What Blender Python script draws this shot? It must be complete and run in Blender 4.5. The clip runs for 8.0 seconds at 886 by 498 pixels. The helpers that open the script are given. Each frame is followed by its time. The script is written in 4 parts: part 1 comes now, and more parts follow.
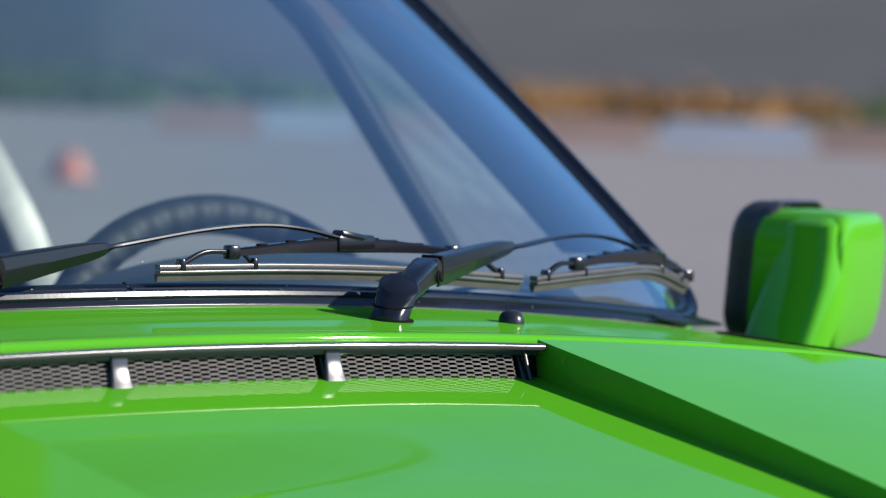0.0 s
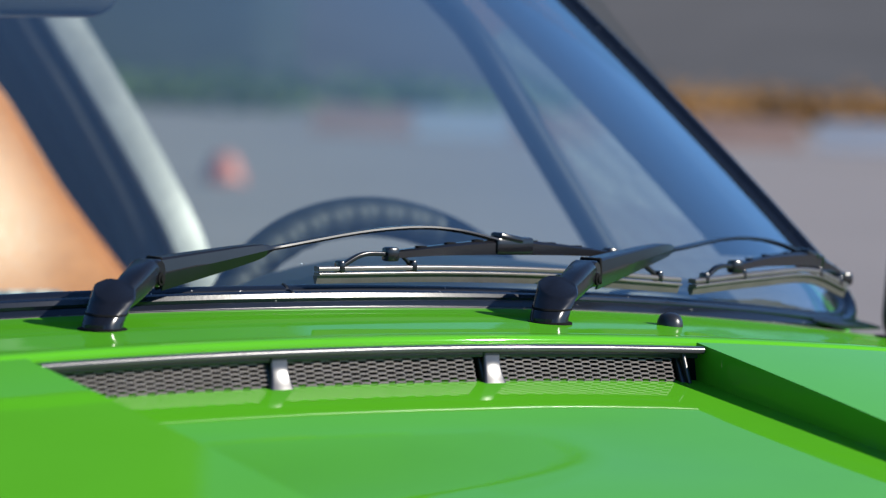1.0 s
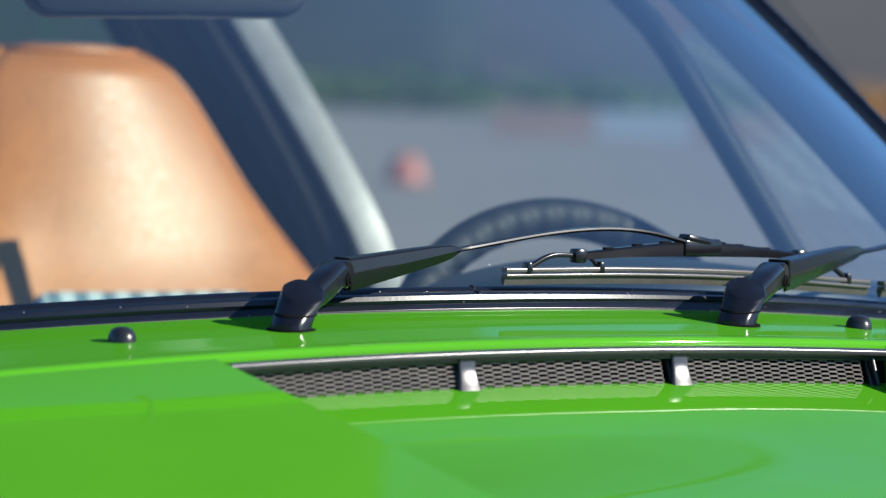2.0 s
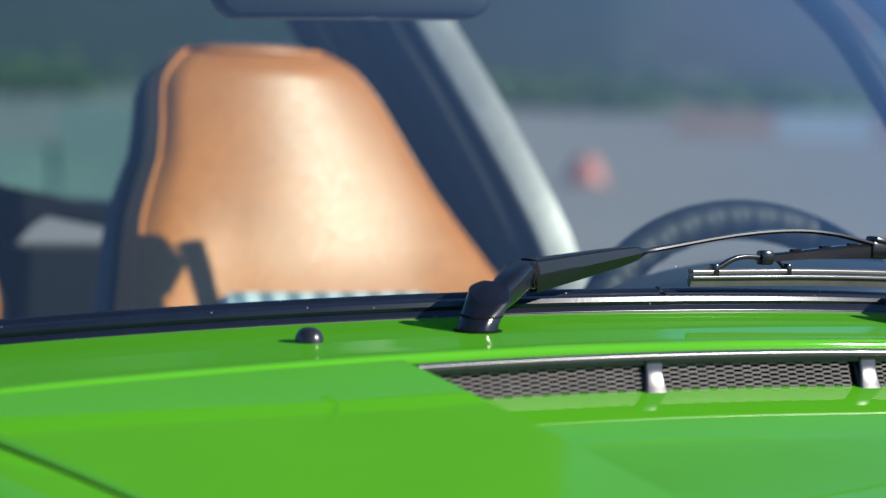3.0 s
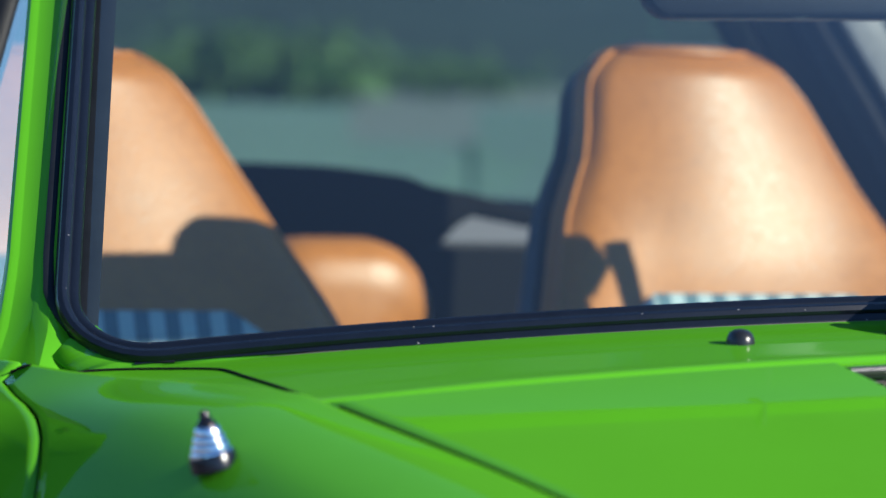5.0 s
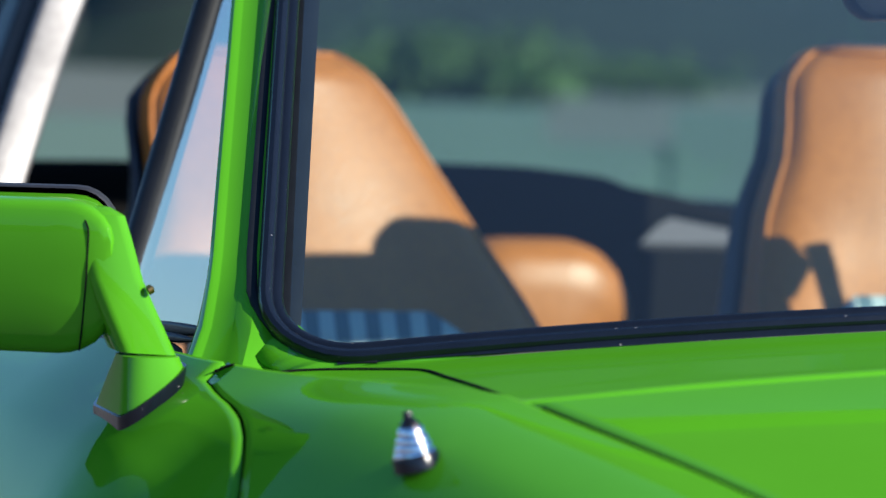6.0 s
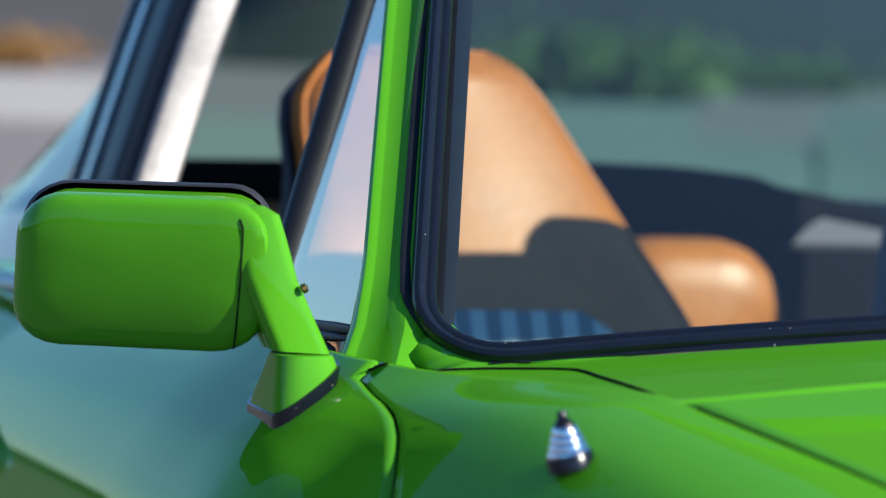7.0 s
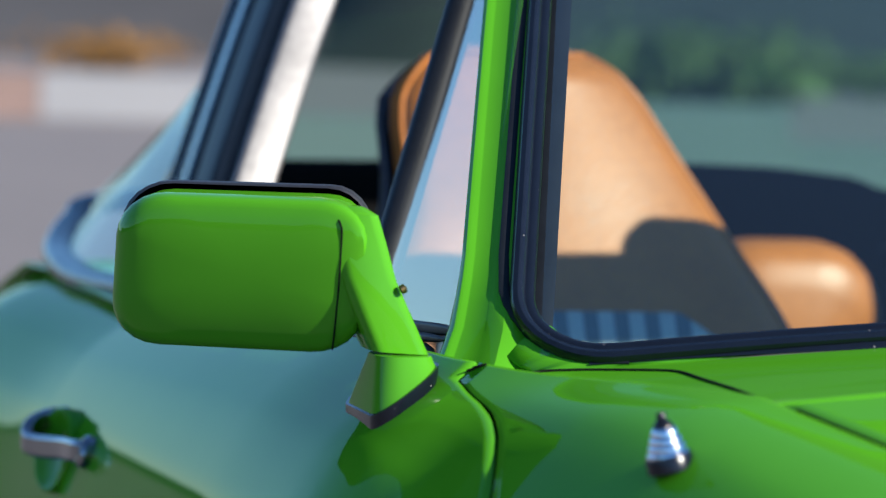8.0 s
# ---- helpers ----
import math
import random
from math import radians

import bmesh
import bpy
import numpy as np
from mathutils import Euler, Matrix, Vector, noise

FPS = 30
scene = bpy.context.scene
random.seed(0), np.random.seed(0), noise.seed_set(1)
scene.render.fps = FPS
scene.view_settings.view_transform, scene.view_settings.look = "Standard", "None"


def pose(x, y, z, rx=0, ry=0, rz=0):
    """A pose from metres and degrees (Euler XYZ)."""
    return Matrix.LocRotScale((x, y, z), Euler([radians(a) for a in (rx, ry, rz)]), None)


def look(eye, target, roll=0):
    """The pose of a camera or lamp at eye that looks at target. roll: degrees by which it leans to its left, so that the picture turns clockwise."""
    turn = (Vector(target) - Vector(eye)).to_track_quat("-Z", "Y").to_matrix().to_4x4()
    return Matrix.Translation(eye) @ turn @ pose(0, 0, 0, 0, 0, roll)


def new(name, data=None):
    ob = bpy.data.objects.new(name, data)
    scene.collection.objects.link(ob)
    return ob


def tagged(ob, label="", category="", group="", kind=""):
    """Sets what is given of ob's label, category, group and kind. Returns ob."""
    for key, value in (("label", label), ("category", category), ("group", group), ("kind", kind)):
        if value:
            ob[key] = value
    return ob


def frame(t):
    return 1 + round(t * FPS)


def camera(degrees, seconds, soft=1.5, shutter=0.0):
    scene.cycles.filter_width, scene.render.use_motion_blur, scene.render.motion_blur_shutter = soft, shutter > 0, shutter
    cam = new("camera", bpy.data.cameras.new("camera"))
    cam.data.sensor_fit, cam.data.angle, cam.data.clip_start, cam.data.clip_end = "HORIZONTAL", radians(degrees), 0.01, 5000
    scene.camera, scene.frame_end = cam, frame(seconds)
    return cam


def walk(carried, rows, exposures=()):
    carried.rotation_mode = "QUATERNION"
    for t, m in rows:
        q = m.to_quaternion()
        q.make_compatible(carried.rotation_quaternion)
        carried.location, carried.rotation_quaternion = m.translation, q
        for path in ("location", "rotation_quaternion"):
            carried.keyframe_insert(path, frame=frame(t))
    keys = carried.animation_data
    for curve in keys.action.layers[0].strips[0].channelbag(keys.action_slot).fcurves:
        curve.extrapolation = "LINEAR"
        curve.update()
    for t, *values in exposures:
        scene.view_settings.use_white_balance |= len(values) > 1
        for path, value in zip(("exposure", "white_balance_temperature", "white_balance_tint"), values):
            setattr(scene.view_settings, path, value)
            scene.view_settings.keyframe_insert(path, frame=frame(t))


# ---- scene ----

# ---- camera: a long lens panned on a tripod ----
LENS = 13.76
PIVOT, REACH = (-1.2503, -2.0665, 1.1122), 0.0909
LEAN_LEFT = 1.89
ROWS = [
    (0.0, 35.312, -2.830),
    (0.5, 34.182, -2.851),
    (1.0, 32.923, -2.876),
    (1.5, 31.523, -2.908),
    (1.7, 30.921, -2.928),
    (2.8, 27.948, -3.004),
    (3.0, 27.297, -3.026),
    (3.5, 25.599, -3.078),
    (4.0, 23.913, -3.118),
    (4.5, 22.337, -3.176),
    (4.7, 21.707, -3.200),
    (5.8, 18.467, -3.297),
    (6.0, 17.791, -3.317),
    (6.5, 16.572, -3.368),
    (7.0, 15.485, -3.404),
    (7.5, 14.584, -3.423),
    (8.0, 14.001, -3.441),
]


def pan(yaw, pitch):
    a, p = radians(yaw), radians(pitch)
    ahead = Vector((math.sin(a), math.cos(a), 0))
    eye = Vector(PIVOT) + ahead * REACH
    return look(eye, eye + ahead * math.cos(p) + Vector((0, 0, math.sin(p))), LEAN_LEFT)


cam = camera(LENS, 8.0, soft=1.2)
cam.data.dof.use_dof = True
cam.data.dof.focus_distance = 2.39
cam.data.dof.aperture_fstop = 7.4
walk(cam, [(t, pan(yaw, pitch)) for t, yaw, pitch in ROWS])

# ---- light ----
SUN = Vector((0.82, -1.0, 0.685)).normalized()
world = bpy.data.worlds.new("world")
scene.world = world
world.use_nodes = True
wn = world.node_tree.nodes
sky = wn.new("ShaderNodeTexSky")
sky.sky_type = "NISHITA"
sky.sun_disc = False
sky.sun_elevation = math.asin(SUN.z)
sky.sun_rotation = math.atan2(SUN.x, SUN.y)
sky.air_density, sky.dust_density, sky.ozone_density = 1.25, 0.03, 5.0
sky.altitude = 2600
wn["Background"].inputs["Strength"].default_value = 0.105
tint = wn.new("ShaderNodeVectorMath")
tint.operation = "MULTIPLY"
tint.inputs[1].default_value = (0.80, 1.02, 1.16)
world.node_tree.links.new(sky.outputs[0], tint.inputs[0])
world.node_tree.links.new(tint.outputs[0], wn["Background"].inputs["Color"])
lamp = bpy.data.lights.new("sun", "SUN")
lamp.energy, lamp.angle, lamp.color = 5.0, radians(0.53), (1.0, 0.94, 0.84)
sun = new("sun", lamp)
sun.matrix_world = look(SUN * 50, (0, 0, 0))
scene.view_settings.exposure = 0.76


# ---- materials ----
def material(name, base, rough=0.5, metal=0.0, coat=0.0, noise_scale=0.0, amount=0.12, bump=0.0, bump_scale=200.0, spec=0.5, rough_var=0.0):
    """A principled surface with colour variation at two scales and a fine relief."""
    m = bpy.data.materials.new(name)
    m.use_nodes = True
    n, l = m.node_tree.nodes, m.node_tree.links
    b = n["Principled BSDF"]
    b.inputs["Roughness"].default_value, b.inputs["Metallic"].default_value = rough, metal
    b.inputs["Coat Weight"].default_value, b.inputs["Coat Roughness"].default_value = coat, 0.03
    b.inputs["Specular IOR Level"].default_value = spec
    b.inputs["Base Color"].default_value = (*base, 1)
    if noise_scale:
        co = n.new("ShaderNodeTexCoord")
        a, f = n.new("ShaderNodeTexNoise"), n.new("ShaderNodeTexNoise")
        a.inputs["Scale"].default_value, f.inputs["Scale"].default_value = noise_scale, noise_scale * 9
        a.inputs["Detail"].default_value = f.inputs["Detail"].default_value = 4
        add = n.new("ShaderNodeMath")
        add.operation = "ADD"
        rng = n.new("ShaderNodeMapRange")
        rng.inputs["From Min"].default_value, rng.inputs["From Max"].default_value = 0.6, 1.4
        rng.inputs["To Min"].default_value, rng.inputs["To Max"].default_value = 1 - amount, 1 + amount
        mul = n.new("ShaderNodeVectorMath")
        mul.operation = "SCALE"
        mul.inputs[0].default_value = base
        for t in (a, f):
            l.new(co.outputs["Object"], t.inputs["Vector"])
        l.new(a.outputs["Fac"], add.inputs[0])
        l.new(f.outputs["Fac"], add.inputs[1])
        l.new(add.outputs[0], rng.inputs["Value"])
        l.new(rng.outputs[0], mul.inputs["Scale"])
        l.new(mul.outputs[0], b.inputs["Base Color"])
        if rough_var:
            rr = n.new("ShaderNodeMapRange")
            rr.inputs["To Min"].default_value, rr.inputs["To Max"].default_value = max(0, rough - rough_var), rough + rough_var
            l.new(f.outputs["Fac"], rr.inputs["Value"])
            l.new(rr.outputs[0], b.inputs["Roughness"])
        if bump:
            g, bp = n.new("ShaderNodeTexNoise"), n.new("ShaderNodeBump")
            g.inputs["Scale"].default_value = bump_scale
            g.inputs["Detail"].default_value = 3
            bp.inputs["Strength"].default_value, bp.inputs["Distance"].default_value = bump, 0.001
            l.new(co.outputs["Object"], g.inputs["Vector"])
            l.new(g.outputs["Fac"], bp.inputs["Height"])
            l.new(bp.outputs[0], b.inputs["Normal"])
            if coat:
                l.new(bp.outputs[0], b.inputs["Coat Normal"])
    return m


def glass_material(name, tint, gain=1.0, power=5.0, graze=0.9, dust=0.0):
    """A thin pane: clear, lightly tinted, with Fresnel gloss on top."""
    m = bpy.data.materials.new(name)
    m.use_nodes = True
    n, l = m.node_tree.nodes, m.node_tree.links
    n.remove(n["Principled BSDF"])
    out = n["Material Output"]
    tr, gl, lw, mx = (n.new("ShaderNode" + k) for k in ("BsdfTransparent", "BsdfGlossy", "LayerWeight", "MixShader"))
    tr.inputs["Color"].default_value = (*tint, 1)
    gl.inputs["Roughness"].default_value = 0.0
    lw.inputs["Blend"].default_value = 0.5
    po, mu = n.new("ShaderNodeMath"), n.new("ShaderNodeMath")
    po.operation, mu.operation, mu.use_clamp = "POWER", "MULTIPLY_ADD", True
    po.inputs[1].default_value = power
    mu.inputs[1].default_value, mu.inputs[2].default_value = graze, 0.045 * gain
    l.new(lw.outputs["Facing"], po.inputs[0])
    l.new(po.outputs[0], mu.inputs[0])
    l.new(mu.outputs[0], mx.inputs[0])
    l.new(tr.outputs[0], mx.inputs[1])
    l.new(gl.outputs[0], mx.inputs[2])
    if dust:
        # sparse pale dust specks; the even bluish haze is painted over the pane
        co, vo, lt, sp, mz = n.new("ShaderNodeTexCoord"), n.new("ShaderNodeTexVoronoi"), n.new("ShaderNodeMath"), n.new("ShaderNodeBsdfDiffuse"), n.new("ShaderNodeMixShader")
        vo.inputs["Scale"].default_value = 17.0
        lt.operation = "LESS_THAN"
        lt.inputs[1].default_value = 0.011
        ml = n.new("ShaderNodeMath")
        ml.operation = "MULTIPLY_ADD"
        ml.inputs[1].default_value, ml.inputs[2].default_value = dust, 0.010
        sp.inputs["Color"].default_value = (0.46, 0.58, 0.64, 1)
        l.new(co.outputs["Object"], vo.inputs["Vector"])
        l.new(vo.outputs["Distance"], lt.inputs[0])
        l.new(lt.outputs[0], ml.inputs[0])
        l.new(ml.outputs[0], mz.inputs[0])
        l.new(mx.outputs[0], mz.inputs[1])
        l.new(sp.outputs[0], mz.inputs[2])
        mx = mz
    l.new(mx.outputs[0], out.inputs["Surface"])
    return m


PAINT = material("green_paint", (0.067, 0.292, 0.011), rough=0.4, coat=0.41, noise_scale=1.5, amount=0.04, spec=0.0, bump=0.03, bump_scale=5.0)
RUBBER = material("black_rubber", (0.005, 0.007, 0.013), rough=0.24, spec=0.38, noise_scale=40, amount=0.25, bump=0.04, bump_scale=500)


def add_specks(m, scale, size, tone):
    """Sparse pale dust specks over a dark surface."""
    n, l = m.node_tree.nodes, m.node_tree.links
    b = n["Principled BSDF"]
    co, vo, lt, mx = n.new("ShaderNodeTexCoord"), n.new("ShaderNodeTexVoronoi"), n.new("ShaderNodeMath"), n.new("ShaderNodeMix")
    vo.inputs["Scale"].default_value = scale
    lt.operation, lt.inputs[1].default_value = "LESS_THAN", size
    mx.data_type = "RGBA"
    mx.inputs["B"].default_value = tone
    old = b.inputs["Base Color"].links[0].from_socket
    l.new(co.outputs["Object"], vo.inputs["Vector"])
    l.new(vo.outputs["Distance"], lt.inputs[0])
    l.new(lt.outputs[0], mx.inputs["Factor"])
    l.new(old, mx.inputs["A"])
    l.new(mx.outputs["Result"], b.inputs["Base Color"])


add_specks(RUBBER, 95.0, 0.058, (0.20, 0.195, 0.19, 1))
PLASTIC = material("black_plastic", (0.014, 0.014, 0.016), rough=0.3, noise_scale=60, amount=0.2, bump=0.08, bump_scale=900)
SATIN = material("satin_black_metal", (0.006, 0.006, 0.008), rough=0.21, spec=0.42, noise_scale=50, amount=0.2)
MESHMETAL = material("mesh_metal", (0.14, 0.122, 0.122), rough=0.42, metal=0.4, noise_scale=80, amount=0.25)
RAIL = material("blade_rail_metal", (0.13, 0.12, 0.118), rough=0.3, metal=0.5, noise_scale=60, amount=0.2)
RUBBERGREY = material("weathered_rubber", (0.055, 0.050, 0.050), rough=0.6, noise_scale=60, amount=0.3)
TRIM = material("satin_grey_trim", (0.035, 0.033, 0.038), rough=0.24, coat=0.3, noise_scale=40, amount=0.2)
DARKTRIM = material("dark_trim", (0.008, 0.010, 0.014), rough=0.5, spec=0.2, noise_scale=30, amount=0.3)
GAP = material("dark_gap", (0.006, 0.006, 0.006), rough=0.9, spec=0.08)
DARKCHROME = material("dull_chrome", (0.26, 0.27, 0.29), rough=0.12, metal=1.0)
CHROME = material("chrome", (0.75, 0.76, 0.78), rough=0.06, metal=1.0)
SILVER = material("brushed_silver", (0.15, 0.147, 0.148), rough=0.45, metal=0.5, noise_scale=14, amount=0.28, bump=0.1, bump_scale=300)
LEATHER = material("tan_leather", (0.360, 0.123, 0.019), rough=0.42, noise_scale=14, amount=0.16, bump=0.35, bump_scale=260, rough_var=0.10, spec=0.5)
SHELL = material("seat_shell_vinyl", (0.045, 0.048, 0.060), rough=0.48, noise_scale=20, amount=0.2, bump=0.25, bump_scale=600)
VINYL = material("black_vinyl", (0.022, 0.022, 0.026), rough=0.5, noise_scale=20, amount=0.2, bump=0.3, bump_scale=600)
CARPET = material("charcoal_carpet", (0.03, 0.028, 0.03), rough=0.95, noise_scale=60, amount=0.3, bump=0.6, bump_scale=800)
DASH = material("dash_vinyl", (0.018, 0.022, 0.028), rough=0.52, noise_scale=25, amount=0.2, bump=0.3, bump_scale=500)
GLASS = glass_material("windscreen_glass", (0.85, 1.0, 0.93), gain=2.1, power=3.2, graze=1.42, dust=0.5)
SIDEGLASS = glass_material("side_glass", (0.90, 0.93, 0.93), gain=1.6, power=3.5, graze=0.7)
BRASS = material("dull_brass", (0.30, 0.19, 0.07), rough=0.35, metal=1.0, noise_scale=200, amount=0.3)
REARGLASS = glass_material("rear_window_glass", (0.62, 0.79, 0.74), gain=1.5, graze=0.55)
MIRROR = material("mirror_glass", (0.9, 0.9, 0.9), rough=0.0, metal=1.0)
ASPHALT = material("asphalt", (0.186, 0.160, 0.148), rough=0.9, noise_scale=0.25, amount=0.12, bump=0.5, bump_scale=60)
SLOPE = material("dry_slope", (0.053, 0.049, 0.048), rough=0.95, noise_scale=0.03, amount=0.25)
WOODED = material("wooded_slope", (0.020, 0.027, 0.021), rough=0.95, noise_scale=0.04, amount=0.45)
TYRE = material("tyre_rubber", (0.02, 0.02, 0.02), rough=0.8, noise_scale=30, amount=0.2)
ORANGE = material("cone_orange", (0.38, 0.12, 0.085), rough=0.5, noise_scale=5, amount=0.08)
WHITE = material("white_barrier", (0.25, 0.245, 0.245), rough=0.4, noise_scale=2, amount=0.05)
SEAGREEN = material("pale_barrier", (0.115, 0.148, 0.142), rough=0.6, noise_scale=2, amount=0.05)
SHRUB = material("shrub_leaves", (0.075, 0.115, 0.030), rough=0.8, noise_scale=1.2, amount=0.5)
AUTUMN = material("autumn_leaves", (0.24, 0.12, 0.03), rough=0.8, noise_scale=1.2, amount=0.5)


# ---- building helpers ----
def finish(ob, mat, smooth=True):
    ob.data.materials.append(mat)
    if smooth:
        for p in ob.data.polygons:
            p.use_smooth = True
    return ob


def part(name, bm, mat, parent, label="", smooth=True, thick=0.0, crisp=0):
    """Links a bmesh as one mesh under a thing or a part."""
    bmesh.ops.recalc_face_normals(bm, faces=bm.faces)
    me = bpy.data.meshes.new(name)
    bm.to_mesh(me)
    bm.free()
    ob = new(name, me)
    finish(ob, mat, smooth)
    if smooth:
        me.set_sharp_from_angle(angle=radians(crisp or 38))
    ob.parent = parent
    if label:
        ob["label"] = label
    if thick:
        s = ob.modifiers.new("thickness", "SOLIDIFY")
        s.thickness, s.offset = thick, -1
    return ob


def thing(name, label, category, group="", kind="", at=(0, 0, 0)):
    return tagged(_place(new(name), at), label, category, group, kind)


def _place(ob, at):
    ob.location = at
    return ob


def sheet(rows, close=False):
    """A skin over rows of points."""
    bm = bmesh.new()
    vs = [[bm.verts.new(p) for p in r] for r in rows]
    for a, b in zip(vs, vs[1:]):
        n = len(a)
        for j in range(n if close else n - 1):
            bm.faces.new((a[j], a[(j + 1) % n], b[(j + 1) % n], b[j]))
    return bm


def field(fn, us, vs):
    return sheet([[fn(u, v) for v in vs] for u in us])


def steps(a, b, n):
    return [a + (b - a) * i / n for i in range(n + 1)]


def sweep(path, section, up=(0, 0, 1), closed=False, scale=None):
    """A section of (side, up) offsets drawn along a path, with end caps."""
    path = [Vector(p) for p in path]
    n = len(path)
    rows = []
    for i, p in enumerate(path):
        a = path[i - 1] if (i or closed) else p
        b = path[(i + 1) % n] if (i < n - 1 or closed) else p
        t = (b - a).normalized()
        u = up(p) if callable(up) else Vector(up)
        s = t.cross(u).normalized()
        u = s.cross(t).normalized()
        k = scale[i] if scale else 1
        k = k if isinstance(k, tuple) else (k, k)
        rows.append([p + s * x * k[0] + u * y * k[1] for x, y in section])
    if closed:
        rows.append(rows[0])
    bm = sheet(rows, close=True)
    if closed:
        bmesh.ops.remove_doubles(bm, verts=bm.verts, dist=1e-6)
    else:
        bm.verts.ensure_lookup_table()
        m = len(section)
        bm.faces.new(list(bm.verts)[:m])
        bm.faces.new(list(bm.verts)[-m:])
    return bm


def oval(rx, ry, n=14):
    return [(rx * math.cos(2 * math.pi * i / n), ry * math.sin(2 * math.pi * i / n)) for i in range(n)]


def rounded(w, h, r, n=4):
    pts = []
    for cx, cy, a in ((w / 2 - r, h / 2 - r, 0), (-w / 2 + r, h / 2 - r, 90), (-w / 2 + r, -h / 2 + r, 180), (w / 2 - r, -h / 2 + r, 270)):
        pts += [(cx + r * math.cos(radians(a + 90 * i / n)), cy + r * math.sin(radians(a + 90 * i / n))) for i in range(n + 1)]
    return pts


def block(sx, sy, sz, m=None, bevel=0.004, seg=2):
    bm = bmesh.new()
    bmesh.ops.create_cube(bm, size=1, matrix=Matrix.Diagonal((sx, sy, sz, 1)))
    if bevel:
        bmesh.ops.bevel(bm, geom=list(bm.edges), offset=bevel, segments=seg, affect="EDGES", profile=0.5)
    if m is not None:
        bmesh.ops.transform(bm, matrix=m, verts=bm.verts)
    return bm


def lathe(profile, m=None, n=28):
    """A turned body from (radius, height) pairs."""
    bm = sheet([[(r * math.cos(2 * math.pi * i / n), r * math.sin(2 * math.pi * i / n), h) for i in range(n)] for r, h in profile], close=True)
    bm.verts.ensure_lookup_table()
    for k in (0, len(profile) - 1):
        if profile[k][0] > 1e-5:
            bm.faces.new([bm.verts[k * n + i] for i in range(n)])
    bmesh.ops.remove_doubles(bm, verts=bm.verts, dist=1e-6)
    if m is not None:
        bmesh.ops.transform(bm, matrix=m, verts=bm.verts)
    return bm


def merge(*bms):
    out = bms[0]
    for b in bms[1:]:
        me = bpy.data.meshes.new("tmp")
        b.to_mesh(me)
        b.free()
        out.from_mesh(me)
        bpy.data.meshes.remove(me)
    return out


def None_cap(bm, n):
    """Closes the open ends of a skin."""
    edges = [e for e in bm.edges if e.is_boundary]
    if edges:
        bmesh.ops.holes_fill(bm, edges=edges, sides=0)
    return bm


def smoothstep(a, b, x):
    t = min(1, max(0, (x - a) / (b - a)))
    return t * t * (3 - 2 * t)


def curve_at(table, s):
    """Piecewise-linear value from (position, value) pairs."""
    if s <= table[0][0]:
        return table[0][1]
    for (a, va), (b, vb) in zip(table, table[1:]):
        if s <= b:
            return va + (vb - va) * (s - a) / (b - a)
    return table[-1][1]


def bezier(points, n=8):
    """A smooth path through points (Catmull-Rom)."""
    pts = [Vector(p) for p in points]
    pts = [2 * pts[0] - pts[1]] + pts + [2 * pts[-1] - pts[-2]]
    out = []
    for i in range(1, len(pts) - 2):
        p0, p1, p2, p3 = pts[i - 1:i + 3]
        for k in range(n):
            t = k / n
            out.append(0.5 * (2 * p1 + (p2 - p0) * t + (2 * p0 - 5 * p1 + 4 * p2 - p3) * t * t + (3 * p1 - p0 - 3 * p2 + p3) * t ** 3))
    return out + [pts[-2]]


# ---- ground and distance ----
ground = tagged(new("ground", bpy.data.meshes.new("ground")), "grey asphalt lot in hard sunlight", "ground", kind="structure")
gb = field(lambda u, v: (u, v, 0), steps(-400, 400, 40), steps(-400, 400, 40))
gb.to_mesh(ground.data)
gb.free()
finish(ground, ASPHALT, False)


# ---- the car's surfaces (x to its left, -y ahead, right side at -x) ----
def screen_y(x):
    return 0.06 + 0.36 * x * x


def screen_z(x):
    return 0.955 - 0.114 * x * x + 0.009 * x


def crease_y(x):
    return -0.085 + 0.25 * max(0, abs(x) - 0.3) ** 2


def crease_z(x):
    return 0.9435 - 0.09 * x * x + 0.004 * x


def hood_edge(y):
    """Half width of the hood at y."""
    return curve_at(((-1.15, 0.36), (-0.9, 0.40), (-0.6, 0.455), (-0.4, 0.492), (-0.3, 0.5125), (-0.268, 0.519), (-0.238, 0.5255), (-0.19, 0.537), (-0.14, 0.549), (-0.10, 0.558), (-0.07, 0.564)), y)


def top_z(x, y):
    """The raised face of hood and fender tops ahead of the crease."""
    d = crease_y(x) - y
    return crease_z(x) - 0.137 * d - 0.03 * d * d - 0.08 * max(0, d - 0.5) ** 2


MID = -0.0125  # centre line of the sunken panel and its intake


def half_panel(y, sg):
    """Half width of the sunken panel, narrowing towards the nose."""
    return 0.24 - (0.068 if sg > 0 else 0.03) * max(0, -0.09 - y)


def hood_z(x, y):
    z = top_z(x, y) - 0.004
    e = -0.10 - y
    a = abs(x - MID) * 0.24 / half_panel(y, x - MID)
    bow = 0.0058 * smoothstep(0, 0.11, e) * (1 - smoothstep(0.11, 0.33, e)) * (1 - smoothstep(0.03, 0.23, x - MID))
    deep = max(0, 0.0212 - 0.025 * max(0, e)) + bow
    wall = 1 - smoothstep(0.2394, 0.2408, a)
    lift = 0.0026 * (1 - smoothstep(0.06, 0.6, crease_y(x) - y)) * (1 - wall)
    return z - wall * deep + lift


def deck_front(x):
    a = abs(x)
    return crease_y(x) if a < 0.576 else curve_at(((0.576, -0.066), (0.600, 0.0), (0.635, 0.1), (0.670, 0.2), (0.70, 0.28)), a)


